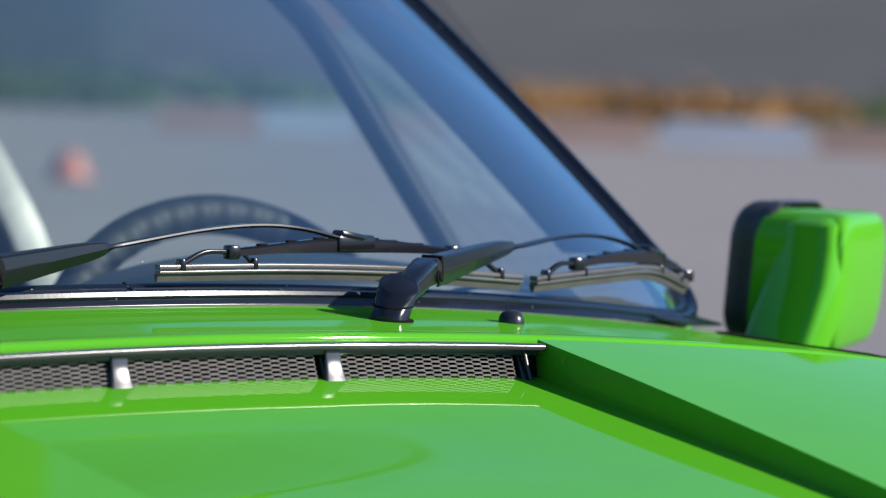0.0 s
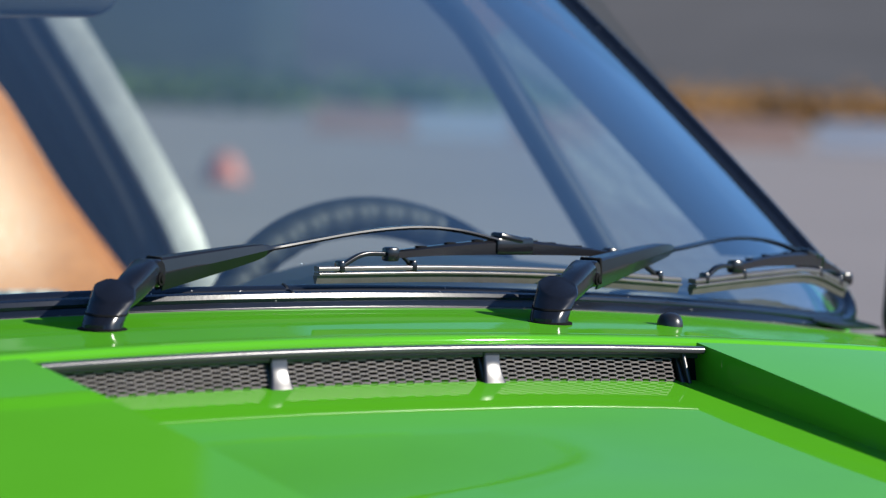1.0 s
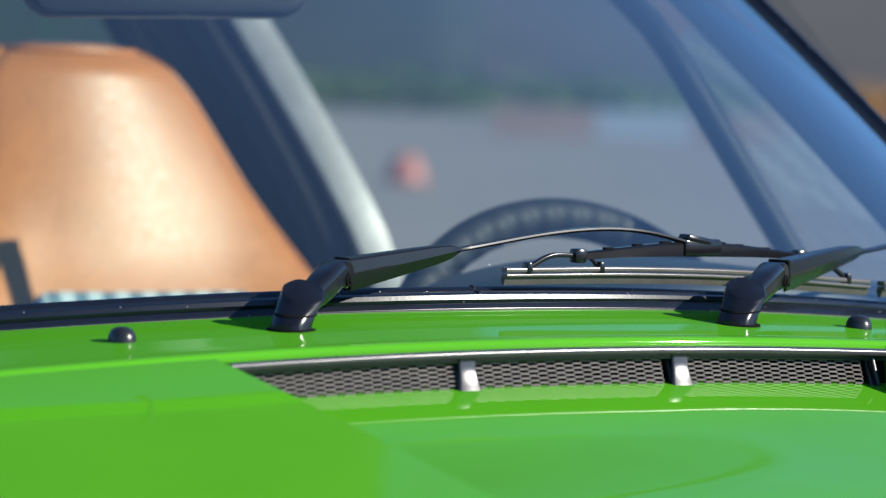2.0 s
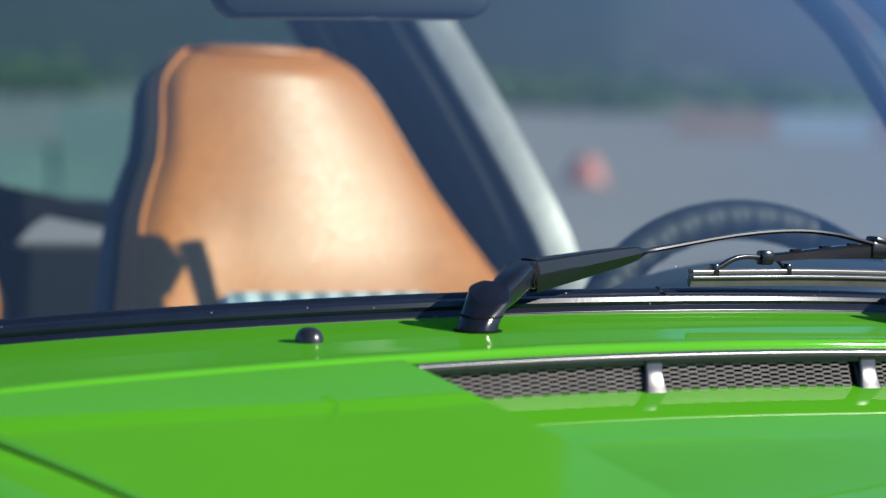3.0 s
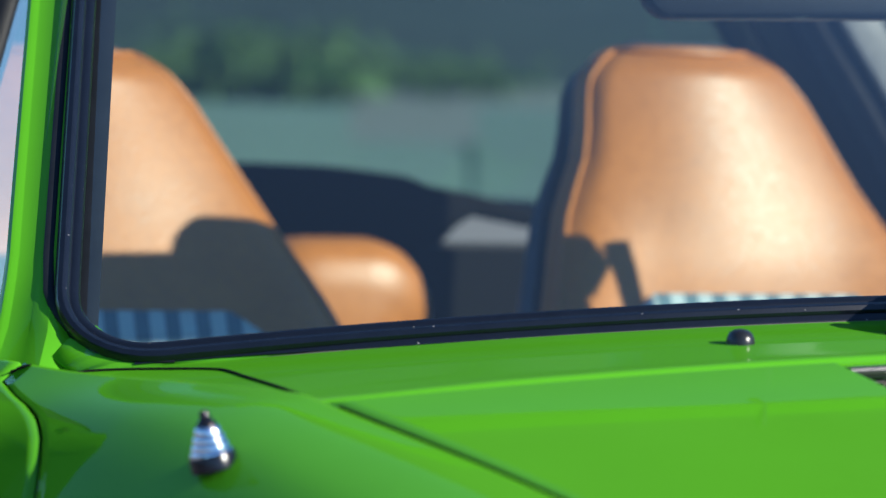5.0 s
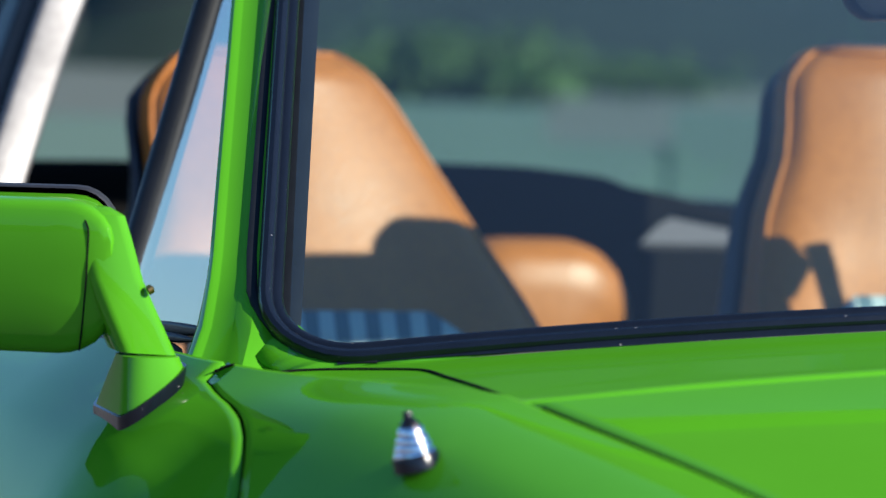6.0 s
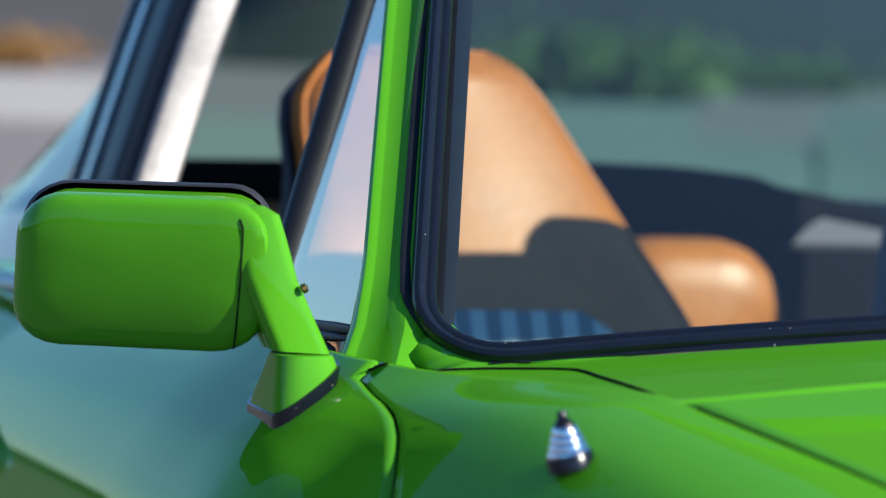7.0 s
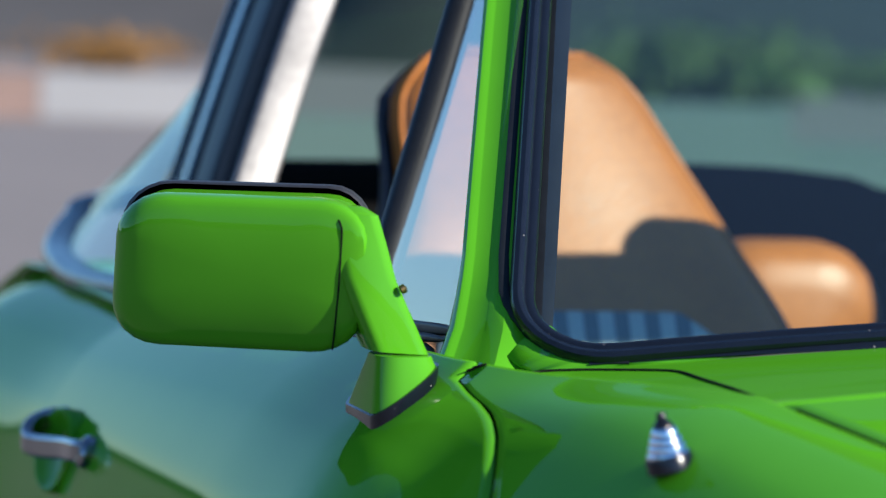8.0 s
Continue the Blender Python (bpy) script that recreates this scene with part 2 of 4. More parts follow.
def deck_z(x, y):
    a, b = crease_y(x), screen_y(x)
    t = (y - a) / (b - a)
    return crease_z(x) + (screen_z(x) - 0.004 - crease_z(x)) * t


def pane(u, v, out=0.0):
    """The windscreen: u from -1 (right) to 1, v from 0 (base) to 1 (header)."""
    end = smoothstep(0.55, 1.0, u)
    xb, xt = 0.632 * u - 0.022 * end, 0.503 * u - 0.004 * end
    low = Vector((xb, screen_y(xb) + 0.008, screen_z(xb) + 0.006))
    top = Vector((xt, 0.57 + 0.30 * xt * xt, 1.275 - 0.06 * xt * xt))
    p = low.lerp(top, v) + Vector((0.0125, 0.018, 0)) * max(0, (u - 0.75) / 0.25) ** 2 + Vector((0.0035 * smoothstep(0.7, 1.0, -u), 0, 0))
    n = Vector((0.25 * u, -0.75, 0.62)).normalized()
    return p + n * (0.018 * 4 * v * (1 - v) * (0.5 + 0.6 * (1 - u ** 6)) + out)


def screen_loop(grow=0.0, r=0.055, n=9, lift=0.0):
    """A rounded loop round the windscreen, grown by metres."""
    w, h = 0.60 + grow, 0.25 + grow
    pts = []
    for cx, cy, a in ((w - r, -h + r, 270), (w - r, h - r, 0), (-w + r, h - r, 90), (-w + r, -h + r, 180)):
        for i in range(n + 1):
            ang = radians(a + 90 * i / n)
            pts.append((cx + r * math.cos(ang), cy + r * math.sin(ang)))
    out = []
    for i, a in enumerate(pts):
        b = pts[(i + 1) % len(pts)]
        k = max(1, int(math.hypot(b[0] - a[0], b[1] - a[1]) / 0.03))
        out += [(a[0] + (b[0] - a[0]) * j / k, a[1] + (b[1] - a[1]) * j / k) for j in range(k)]
    return [pane(x / 0.60, (y + 0.25) / 0.5, lift) for x, y in out]


def belt_z(y):
    return curve_at(((-0.2, 0.925), (0.25, 0.916), (0.8, 0.885), (1.3, 0.856), (1.6, 0.854), (1.8, 0.853), (2.0, 0.846), (2.3, 0.79), (2.55, 0.72)), y)


FRONT_SECTION = ((0.0, 0.0), (0.030, -0.003), (0.060, -0.012), (0.084, -0.025), (0.106, -0.042), (0.132, -0.066), (0.162, -0.100), (0.191, -0.142), (0.216, -0.200), (0.234, -0.300), (0.240, -0.46))
REAR_SECTION = ((0.0, 0.0), (0.014, -0.011), (0.029, -0.021), (0.042, -0.0305), (0.055, -0.042), (0.070, -0.058), (0.088, -0.088), (0.103, -0.122), (0.117, -0.178), (0.124, -0.28), (0.114, -0.46))


def side_point(y, k, side):
    """The flank of the body from its inner or belt edge (k = 0) to the sill."""
    (fx, fz), (rx, rz) = FRONT_SECTION[k], REAR_SECTION[k]
    if y < 0.2:
        w = smoothstep(-0.15, 0.25, y)
        xin = (hood_edge(y) + 0.004) if y < -0.07 else curve_at(((-0.07, 0.568), (-0.04, 0.580), (0.0, 0.5985), (0.1, 0.6335), (0.15, 0.6530), (0.2, 0.6665)), y)
        z0 = (top_z(xin, y) if y < crease_y(xin) else deck_z(xin, y)) - 0.001 + 0.0012 * smoothstep(-0.07, -0.03, y)
        z0 += (belt_z(0.2) - 0.008 - z0) * smoothstep(0.0, 0.2, y)
    else:
        w, xin, z0 = 1, 0.676 - 0.0095 * math.exp((0.2 - y) / 0.035), belt_z(y) - 0.008 * (1 - smoothstep(0.2, 0.5, y))
    x = (1 - w) * (xin + fx * (0.795 - xin) / 0.25) + w * (xin + rx * (0.80 - xin) / 0.124)
    hip = 0.03 * smoothstep(1.35, 1.9, y) * smoothstep(0.0, 0.1, rx) - 0.10 * smoothstep(1.8, 2.6, y)
    low = (z0 - 0.44) / 0.46
    return Vector((side * (x + hip), y, z0 + (fz * (1 - w) + rz * w) * (low if y > 0 else 1 + (low - 1) * smoothstep(-0.6, 0, y))))


def door_front(s):
    """Where the door's leading edge lies, down the section."""
    return curve_at(((0, 0.19), (1, 0.182), (1.5, 0.148), (1.85, 0.122), (2.3, 0.098), (3, 0.070), (4, 0.037), (5, 0.0), (6, -0.030), (7, -0.045), (10, -0.05)), s)


def ramp(d, soft):
    """Zero below 0, d above it, with a soft corner."""
    return soft * math.log1p(math.exp(max(-30, min(30, d / soft)))) if d < 30 * soft else d


def crest_drop(x, y):
    """How far the fender's outer face falls away beyond its crest."""
    d = x - (0.6475 + 0.152 * y)
    return 0.27 * (ramp(d, 0.005) - ramp(d - 0.075, 0.02)) * smoothstep(0.19, 0.10, y) * smoothstep(-0.7, -0.25, y)


def finer(fn):
    """Section index to a smooth point: Catmull-Rom over the section's points."""
    m = len(FRONT_SECTION)

    def at(y, s, side):
        i = min(int(s), m - 2)
        t = s - i
        g = [fn(y, min(max(j, 0), m - 1), side) for j in (i - 1, i, i + 1, i + 2)]
        p = 0.5 * (2 * g[1] + (g[2] - g[0]) * t + (2 * g[0] - 5 * g[1] + 4 * g[2] - g[3]) * t * t + (3 * g[1] - g[0] - 3 * g[2] + g[3]) * t ** 3)
        return p - Vector((0, 0, crest_drop(abs(p.x), y)))
    return at


# ---- the car ----
car = thing("sports_car", "bright green open targa sports car parked on asphalt", "car")

xs = sorted(set(steps(-0.58, 0.58, 58) + [MID + s * x for s in (-1, 1) for x in (0.2374, 0.2388, 0.2394, 0.2398, 0.2401, 0.2404, 0.2408, 0.242)]))
hy = [-0.0885, -0.0887, -0.09, -0.093, -0.097] + steps(-0.102, -0.2, 24) + steps(-0.21, -1.1, 45)


def hood_point(x, y):
    lim = hood_edge(y)
    sg = 1 if x > MID else -1
    d, k = abs(x - MID), half_panel(y, sg) / 0.24
    if d > 0.245:
        d = 0.245 * k + (d - 0.245) * (lim - sg * MID - 0.245 * k) / (0.58 - sg * MID - 0.245)
    else:
        d *= k
    q = MID + sg * d
    yy = y + (crease_y(q) + 0.085) * smoothstep(-0.35, -0.09, y)
    lip = -0.012 if y == -0.0885 else 0
    return (q, yy, hood_z(q, yy) + lip)


part("hood", field(hood_point, xs, hy), PAINT, car, "green hood with a sunken centre panel", thick=0.0025)

cx = steps(-0.700, 0.700, 140)
cv = [-2, -1, 0, 0.0002, 0.0008, 0.0018, 0.0032, 0.0052, 0.0080, 0.0115, 0.016, 0.021, 0.028, 0.045, 0.06, 0.08] + steps(0.12, 1.0, 12)


def scuttle_z(x, y):
    """The scuttle, rising at its ends to meet the fenders."""
    e = side_point(max(-0.06, min(y, 0.199)), 0, 1)
    rise = e.z - 0.0005 - deck_z(e.x, max(-0.06, min(y, 0.199)))
    return deck_z(x, y) + rise * smoothstep(e.x - 0.13, e.x, abs(x))


def cowl_point(x, v):
    a, b = deck_front(x), screen_y(x) + 0.02 + 0.06 * smoothstep(0.52, 0.6, abs(x))
    if v == -2:
        return (x, a + 0.001, deck_z(x, a) - 0.018)
    if v == -1:
        return (x, a, deck_z(x, a) - 0.0072)
    y, r = a + (b - a) * v, 0.0032
    d = max(0, r - (y - a))
    lip = r - math.sqrt(r * r - d * d)  # rounded front edge
    return (x, y, scuttle_z(x, y) - lip * (abs(x) < 0.577) + 0.0005 * (abs(x) < 0.577) * math.exp(-(((v - 0.04) / 0.03) ** 2)))


part("cowl_panel", field(cowl_point, cx, cv), PAINT, car, "green scuttle panel ahead of the windscreen", thick=0.0025, crisp=85)

for side in (-1, 1):
    sp = finer(side_point)
    ss = steps(0, 10, 50)
    part("front_fender", sheet([[sp(-1.15 + (door_front(s) - 0.003 + 1.15) * t, s, side) for s in ss] for t in steps(0, 1, 110)]), PAINT, car, thick=0.0025)
    door = part("door", sheet([[sp(door_front(s) + 0.002 + (1.2012 - door_front(s)) * t, s, side) for s in ss] for t in steps(0, 1, 80)]), PAINT, car, thick=0.0025)
    quarter = part("rear_quarter", field(lambda y, s: sp(y, s, side), steps(1.2032, 2.55, 60), ss), PAINT, car, thick=0.0025)
    for panel in (door, quarter):
        for e in panel.data.edges:
            if all(abs(panel.data.vertices[i].co.y - 1.2032) < 0.0004 for i in e.vertices):
                e.use_edge_sharp = True
    # sill under the doors
    part("sill", sweep([(side * 0.74, -0.4, 0.36), (side * 0.76, 0.4, 0.34), (side * 0.76, 1.1, 0.35)], rounded(0.10, 0.20, 0.03)), PLASTIC, car)
    # belt rubber along the door top
    for dx, dz, w, h, y0 in ((0.672, -0.013, 0.018, 0.022, 0.268), (0.663, 0.000, 0.010, 0.006, 0.276), (0.652, 0.005, 0.008, 0.008, 0.280)):
        part("belt_seal", sweep([(side * dx, y, belt_z(y) + dz) for y in steps(y0, 1.2, 40)], rounded(w, h, 0.002), scale=[0.2, 0.7, 0.9] + [1.0] * 38), DARKTRIM, door, "black rubber window seal")


def skin_z(x, y, side):
    """Height of the scuttle or the fender's crown at a spot."""
    pts = [finer(side_point)(y, s, side) for s in steps(0, 5, 60)]
    if abs(x) <= abs(pts[0].x):
        return scuttle_z(x, y)
    return min(pts, key=lambda e: abs(abs(e.x) - abs(x))).z


for side in (-1, 1):
    seam = bezier([(0.671, 0.186, 0), (0.659, 0.178, 0), (0.645, 0.185, 0), (0.622, 0.192, 0), (0.600, 0.177, 0), (0.580, 0.153, 0), (0.564, 0.131, 0), (0.5575, 0.112, 0), (0.5580, 0.075, 0), (0.5590, 0.035, 0), (0.5615, -0.020, 0), (0.5645, -0.060, 0)], 5)
    seam = [Vector((side * p.x, p.y, skin_z(side * p.x, p.y, side) + 0.0004)) for p in seam]
    part("seam_seal", sweep(seam, oval(0.0014, 0.0010, 8)), GAP, car, "black seam between fender and scuttle")
    hood_gap = [Vector((side * (hood_edge(y) + 0.002), y, top_z(hood_edge(y), y) - 0.0015)) for y in steps(-0.102, -0.7, 40)]
    part("hood_seal", sweep(hood_gap, oval(0.0013, 0.0012, 8)), GAP, car, "dark hood shut line seal")

# dark structure under the skin
part("inner_body", sheet([[(x, y, min(top_z(x, min(y, -0.09)), 0.93) - 0.05) for x in steps(-0.56, 0.56, 12)] for y in steps(-1.05, 0.0, 14)]), GAP, car, thick=0.01)
for side in (-1, 1):
    part("inner_panel", sheet([[(side * 0.66, y, z) for z in (0.35, 0.6, 0.84)] for y in steps(-1.1, 0.15, 8)]), GAP, car, thick=0.01)
part("floor_pan", block(1.36, 3.3, 0.05, pose(0, 0.7, 0.27), 0.01), GAP, car)
part("firewall", block(1.3, 0.04, 0.58, pose(0, 0.02, 0.59), 0.01), GAP, car)
nose = [[(x, -1.15 - 0.28 * math.sin(a) * (1 - 0.4 * (x / 0.72) ** 2), 0.30 + 0.42 * math.cos(a) * (1 - 0.12 * (x / 0.72) ** 2)) for x in steps(-0.72, 0.72, 24)] for a in steps(0, math.pi / 2, 10)]
part("front_bumper", sheet(nose), PAINT, car, thick=0.004)
tail = [[(x, 2.0 + 0.75 * s, 0.84 - 0.16 * s - 0.28 * s ** 3 - 0.10 * (x / 0.64) ** 2) for x in steps(-0.62, 0.62, 20)] for s in steps(0, 1, 16)]
part("engine_lid", sheet(tail), PAINT, car, thick=0.003)
part("rear_bumper", block(1.36, 0.16, 0.26, pose(0, 2.68, 0.40), 0.05, 4), PAINT, car)


def wheel(x, y):
    s = 1 if x > 0 else -1
    turn = pose(x, y, 0.31, 0, 90 * s, 0)
    w = part("wheel", lathe([(0.20, -0.085), (0.28, -0.092), (0.305, -0.07), (0.31, 0), (0.305, 0.07), (0.28, 0.092), (0.20, 0.085)], turn, 40), TYRE, car)
    part("rim", lathe([(0.0, 0.05), (0.06, 0.055), (0.09, 0.03), (0.17, 0.04), (0.195, 0.08), (0.205, 0.084), (0.20, 0.0), (0.0, 0.0)], turn, 40), SILVER, w)


for x, y in ((-0.66, -0.72), (0.66, -0.72), (-0.66, 1.55), (0.66, 1.55)):
    wheel(x, y)

# ---- windscreen: glass, rubber, frame ----
wg = part("windscreen_glass", field(lambda u, v: pane(u, v), steps(-0.985, 0.985, 40), steps(0.0, 0.99, 20)), GLASS, car, "clear windscreen reflecting blue sky")
wg.visible_shadow = False
UPN = lambda p: Vector((0.3 * p.x, -0.75, 0.62))
seal_section = [(-0.0078, -0.006), (-0.0080, -0.0012), (-0.0068, 0.0000), (-0.0045, 0.0009), (-0.0026, 0.0010), (-0.0017, 0.0008), (-0.0010, 0.0018), (0.0006, 0.0042), (0.0035, 0.0054), (0.0064, 0.0044), (0.0082, 0.0015), (0.0085, -0.006)]
seal_path = screen_loop(0.0025, 0.053, lift=0.001)
part("windscreen_seal", sweep(seal_path, seal_section, UPN, closed=True, scale=[(1 - 0.36 * smoothstep(0.0, 0.35, p.x) * smoothstep(0.585, 0.52, p.x) * smoothstep(1.05, 0.96, p.z)) for p in seal_path]), RUBBER, car, "black rubber windscreen seal")
pick = lambda loop: [loop[int(k * len(loop) / 200)] for k in range(200)]
part("seal_lip", sweep([pane(u, -0.027, -0.001) for u in steps(-0.955, 0.955, 50)], rounded(0.0045, 0.003, 0.0012), UPN, scale=[0.15 + 0.85 * smoothstep(0, 9, min(i, 50 - i)) for i in range(51)]), RUBBERGREY, car, "weathered grey seal lip")
part("seal_skirt", sweep([pane(u, -0.0185, 0.0002) for u in steps(-0.94, 0.93, 60)], rounded(0.0105, 0.0030, 0.0012), UPN, scale=[0.15 + 0.85 * smoothstep(0, 9, min(i, 60 - i)) for i in range(61)]), RUBBER, car, "flat outer lip of the rubber seal")
part("seal_end", sweep([pane(u, -0.018, 0.004) for u in steps(0.84, 1.01, 16)], oval(0.0062, 0.0040, 12), UPN, scale=[min(1, 0.15 + i / 7) * (1 - 0.8 * (i / 16) ** 2) for i in range(17)]), RUBBER, car, "tapered end of the windscreen seal")
part("seal_joint", sweep([pane(0.018 + d, -0.003, 0.0010) for d in (-0.0014, 0, 0.0014)], [(a * 1.04, b * 1.04 + 0.0001) for a, b in seal_section], UPN), DARKTRIM, car)
part("windscreen_surround", sheet([[p if p.x < 0.5 else p + Vector((-0.008, 0.012, -0.008)) for p in pick(screen_loop(g, r_, lift=-0.004))] for g, r_ in ((-0.001, 0.060), (0.005, 0.050), (0.0125, 0.03))], close=True), PAINT, car, "green windscreen surround", thick=0.003)
band = [p for p in screen_loop(0.0138, 0.066, lift=0.0015) if p.z < 1.25 and (p.x < -0.575 or (p.z > 1.0 and p.x < 0))]
band = [p + Vector((0.007 * smoothstep(0.96, 0.92, p.z), 0.002, 0.003 * smoothstep(0.96, 0.92, p.z))) for p in band]
part("pillar_seal", sweep(band, [(-0.0038, -0.004), (-0.0038, 0.001), (-0.002, 0.0022), (0.002, 0.0022), (0.0038, 0.001), (0.0038, -0.004)], UPN, scale=[0.1 + 0.9 * smoothstep(0.902, 0.926, p.z) for p in band]), DARKTRIM, car, "thin black pillar seal")
for side in (-1, 1):
    outer = [(-0.012, -0.003), (0.0, 0.0015), (0.0060, 0.0090), (0.0067, 0.0108), (0.0165, 0.0222), (0.0180, 0.0230), (0.0208, 0.0233), (0.0222, 0.0242), (0.0226, 0.028), (0.0215, 0.033), (0.008, 0.055), (-0.012, 0.060)]
    inner = [(-0.012, 0.007), (-0.030, 0.009), (-0.036, 0.04), (-0.028, 0.083), (-0.012, 0.084)]
    vs_ = ([-0.09, -0.06, -0.03] if side < 0 else []) + steps(0.0 if side < 0 else 0.13, 1.03, 26)
    edge = [(pane(side * (1.018 + 0.010 * smoothstep(0.06, -0.06, v)), v), v) for v in vs_]
    part("windscreen_pillar", sheet([[p + Vector((side * a * (1 + 0.15 * smoothstep(0.05, -0.06, v)) * (1 if side < 0 else 0.1), b * (1 + 0.5 * smoothstep(0.16, 0.02, v)), 0)) for a, b in [(-0.012 - 0.04 * smoothstep(0.06, -0.04, v), -0.003)] + outer[1:]] for p, v in edge]), PAINT, car, "green windscreen pillar", thick=0.002, crisp=24)
    part("pillar_trim", sheet([[p + Vector((side * a, b, 0)) for a, b in inner] for p, v in edge]), DARKTRIM, car, "dark vinyl inner pillar trim", thick=0.004)
part("windscreen_header", sweep([pane(u, 1.03) + Vector((0, 0.022, -0.024)) for u in steps(-1.0, 1.0, 30)], rounded(0.085, 0.075, 0.02)), PAINT, car, "green windscreen header")
# block added out of view; its shadow falls on the driver's seat
part("header_block", block(0.046, 0.072, 0.060, pose(0.4965, 0.735, 1.224, 0, 0, 8), 0.014, 4), DARKTRIM, car, "unseen black block at the header's end")

# ---- air intake in the sunken panel ----
intake = part("intake_rail", sweep([(x, -0.0955 - 0.02 * x * x, crease_z(x) - 0.0062) for x in steps(MID - 0.2375, MID + 0.2375, 40)], rounded(0.012, 0.0048, 0.002)), TRIM, car, "satin black air intake surround")
part("intake_back", sweep([(x, -0.0882, crease_z(x) - 0.021) for x in steps(MID - 0.2365, MID + 0.2365, 30)], rounded(0.0012, 0.026, 0.0004)), GAP, intake)
part("intake_face", sweep([(x, -0.0925, crease_z(x) - 0.0098) for x in steps(MID - 0.237, MID + 0.237, 30)], rounded(0.006, 0.0046, 0.0012)), TRIM, intake)


def intake_mesh(x0, x1):
    """Expanded metal: zigzag ribbons that touch by turns."""
    bm = bmesh.new()
    p, rows, thin = 0.0128, 15, 0.00050
    n = int((x1 - x0) / p)
    for k in range(rows):
        s = k / (rows - 1)
        path = []
        for i in range(n + 1):
            for off, hi in ((0.0, 0), (0.41, 0), (0.5, 1), (0.91, 1)):
                x = x0 + (i + off) * p
                if x > x1:
                    break
                up = (hi if k % 2 else 1 - hi) - 0.5
                path.append((x, s, up))
        vs = []
        for x, s, up in path:
            z0 = crease_z(x) - 0.0105 - 0.0190 * s + up * 0.0190 / (rows - 1) * 0.92
            y0 = -0.0905 - 0.008 * s
            vs.append([bm.verts.new((x, y0 + dy, z0 + dz)) for dy, dz in ((-0.0008, -thin), (-0.0008, thin), (0.0008, thin), (0.0008, -thin))])
        for a, b in zip(vs, vs[1:]):
            for j in range(4):
                bm.faces.new((a[j], a[(j + 1) % 4], b[(j + 1) % 4], b[j]))
    return bm


for x0, x1 in ((MID - 0.236, MID - 0.0835), (MID - 0.0695, MID + 0.0695), (MID + 0.0835, MID + 0.2225)):
    part("mesh_panel", intake_mesh(x0, x1), MESHMETAL, intake, "grey metal mesh with small hexagonal holes", smooth=False)
    for xe, inner in ((x0, 1), (x1, -1)):
        part("mesh_edge", sweep([(xe - inner * 0.0015, -0.0895, crease_z(xe) - 0.011), (xe - inner * 0.0015, -0.100, crease_z(xe) - 0.032)], rounded(0.004, 0.004, 0.001), up=(0, 1, 0)), PLASTIC, intake)
for xb in (MID - 0.0765, MID + 0.0765):
    zc = crease_z(xb)
    part("intake_bar", sweep(bezier([(xb, -0.0952, zc - 0.0065), (xb, -0.0956, zc - 0.0115), (xb, -0.0963, zc - 0.0165), (xb, -0.0981, zc - 0.0225), (xb, -0.1005, zc - 0.0292)], 4), rounded(0.0125, 0.0038, 0.0015), up=(0, 1, 0), scale=[1.25, 1.08, 0.98, 0.95, 0.95, 0.95, 0.95, 0.96, 0.98, 1.0, 1.03, 1.06, 1.1, 1.16, 1.22, 1.3, 1.35]), TRIM, intake)
part("intake_end", sweep([(MID + 0.2250, -0.0905, crease_z(0.21) - 0.0185), (MID + 0.231, -0.0905, crease_z(0.21) - 0.0185), (MID + 0.2375, -0.0905, crease_z(0.21) - 0.0175)], rounded(0.004, 0.020, 0.0015)), GAP, intake)
part("intake_rim", sweep([(MID + 0.2245, -0.0955, crease_z(0.22) - 0.009), (MID + 0.2255, -0.098, crease_z(0.22) - 0.018), (MID + 0.2270, -0.101, crease_z(0.22) - 0.0275)], rounded(0.0028, 0.004, 0.001), up=(0, 1, 0)), PLASTIC, intake)


# ---- washer nozzles, wipers, aerial ----
for xn in (-0.272, 0.272):
    z = deck_z(xn, 0.0)
    part("washer_nozzle", lathe([(0.0084, -0.002), (0.0084, 0.001), (0.0080, 0.0037), (0.0066, 0.0066), (0.0038, 0.0084), (0, 0.0090)], pose(xn, 0.0, z) @ Matrix.Diagonal((1, 1.15, 1, 1))), PLASTIC, car, "small black washer nozzle dome")


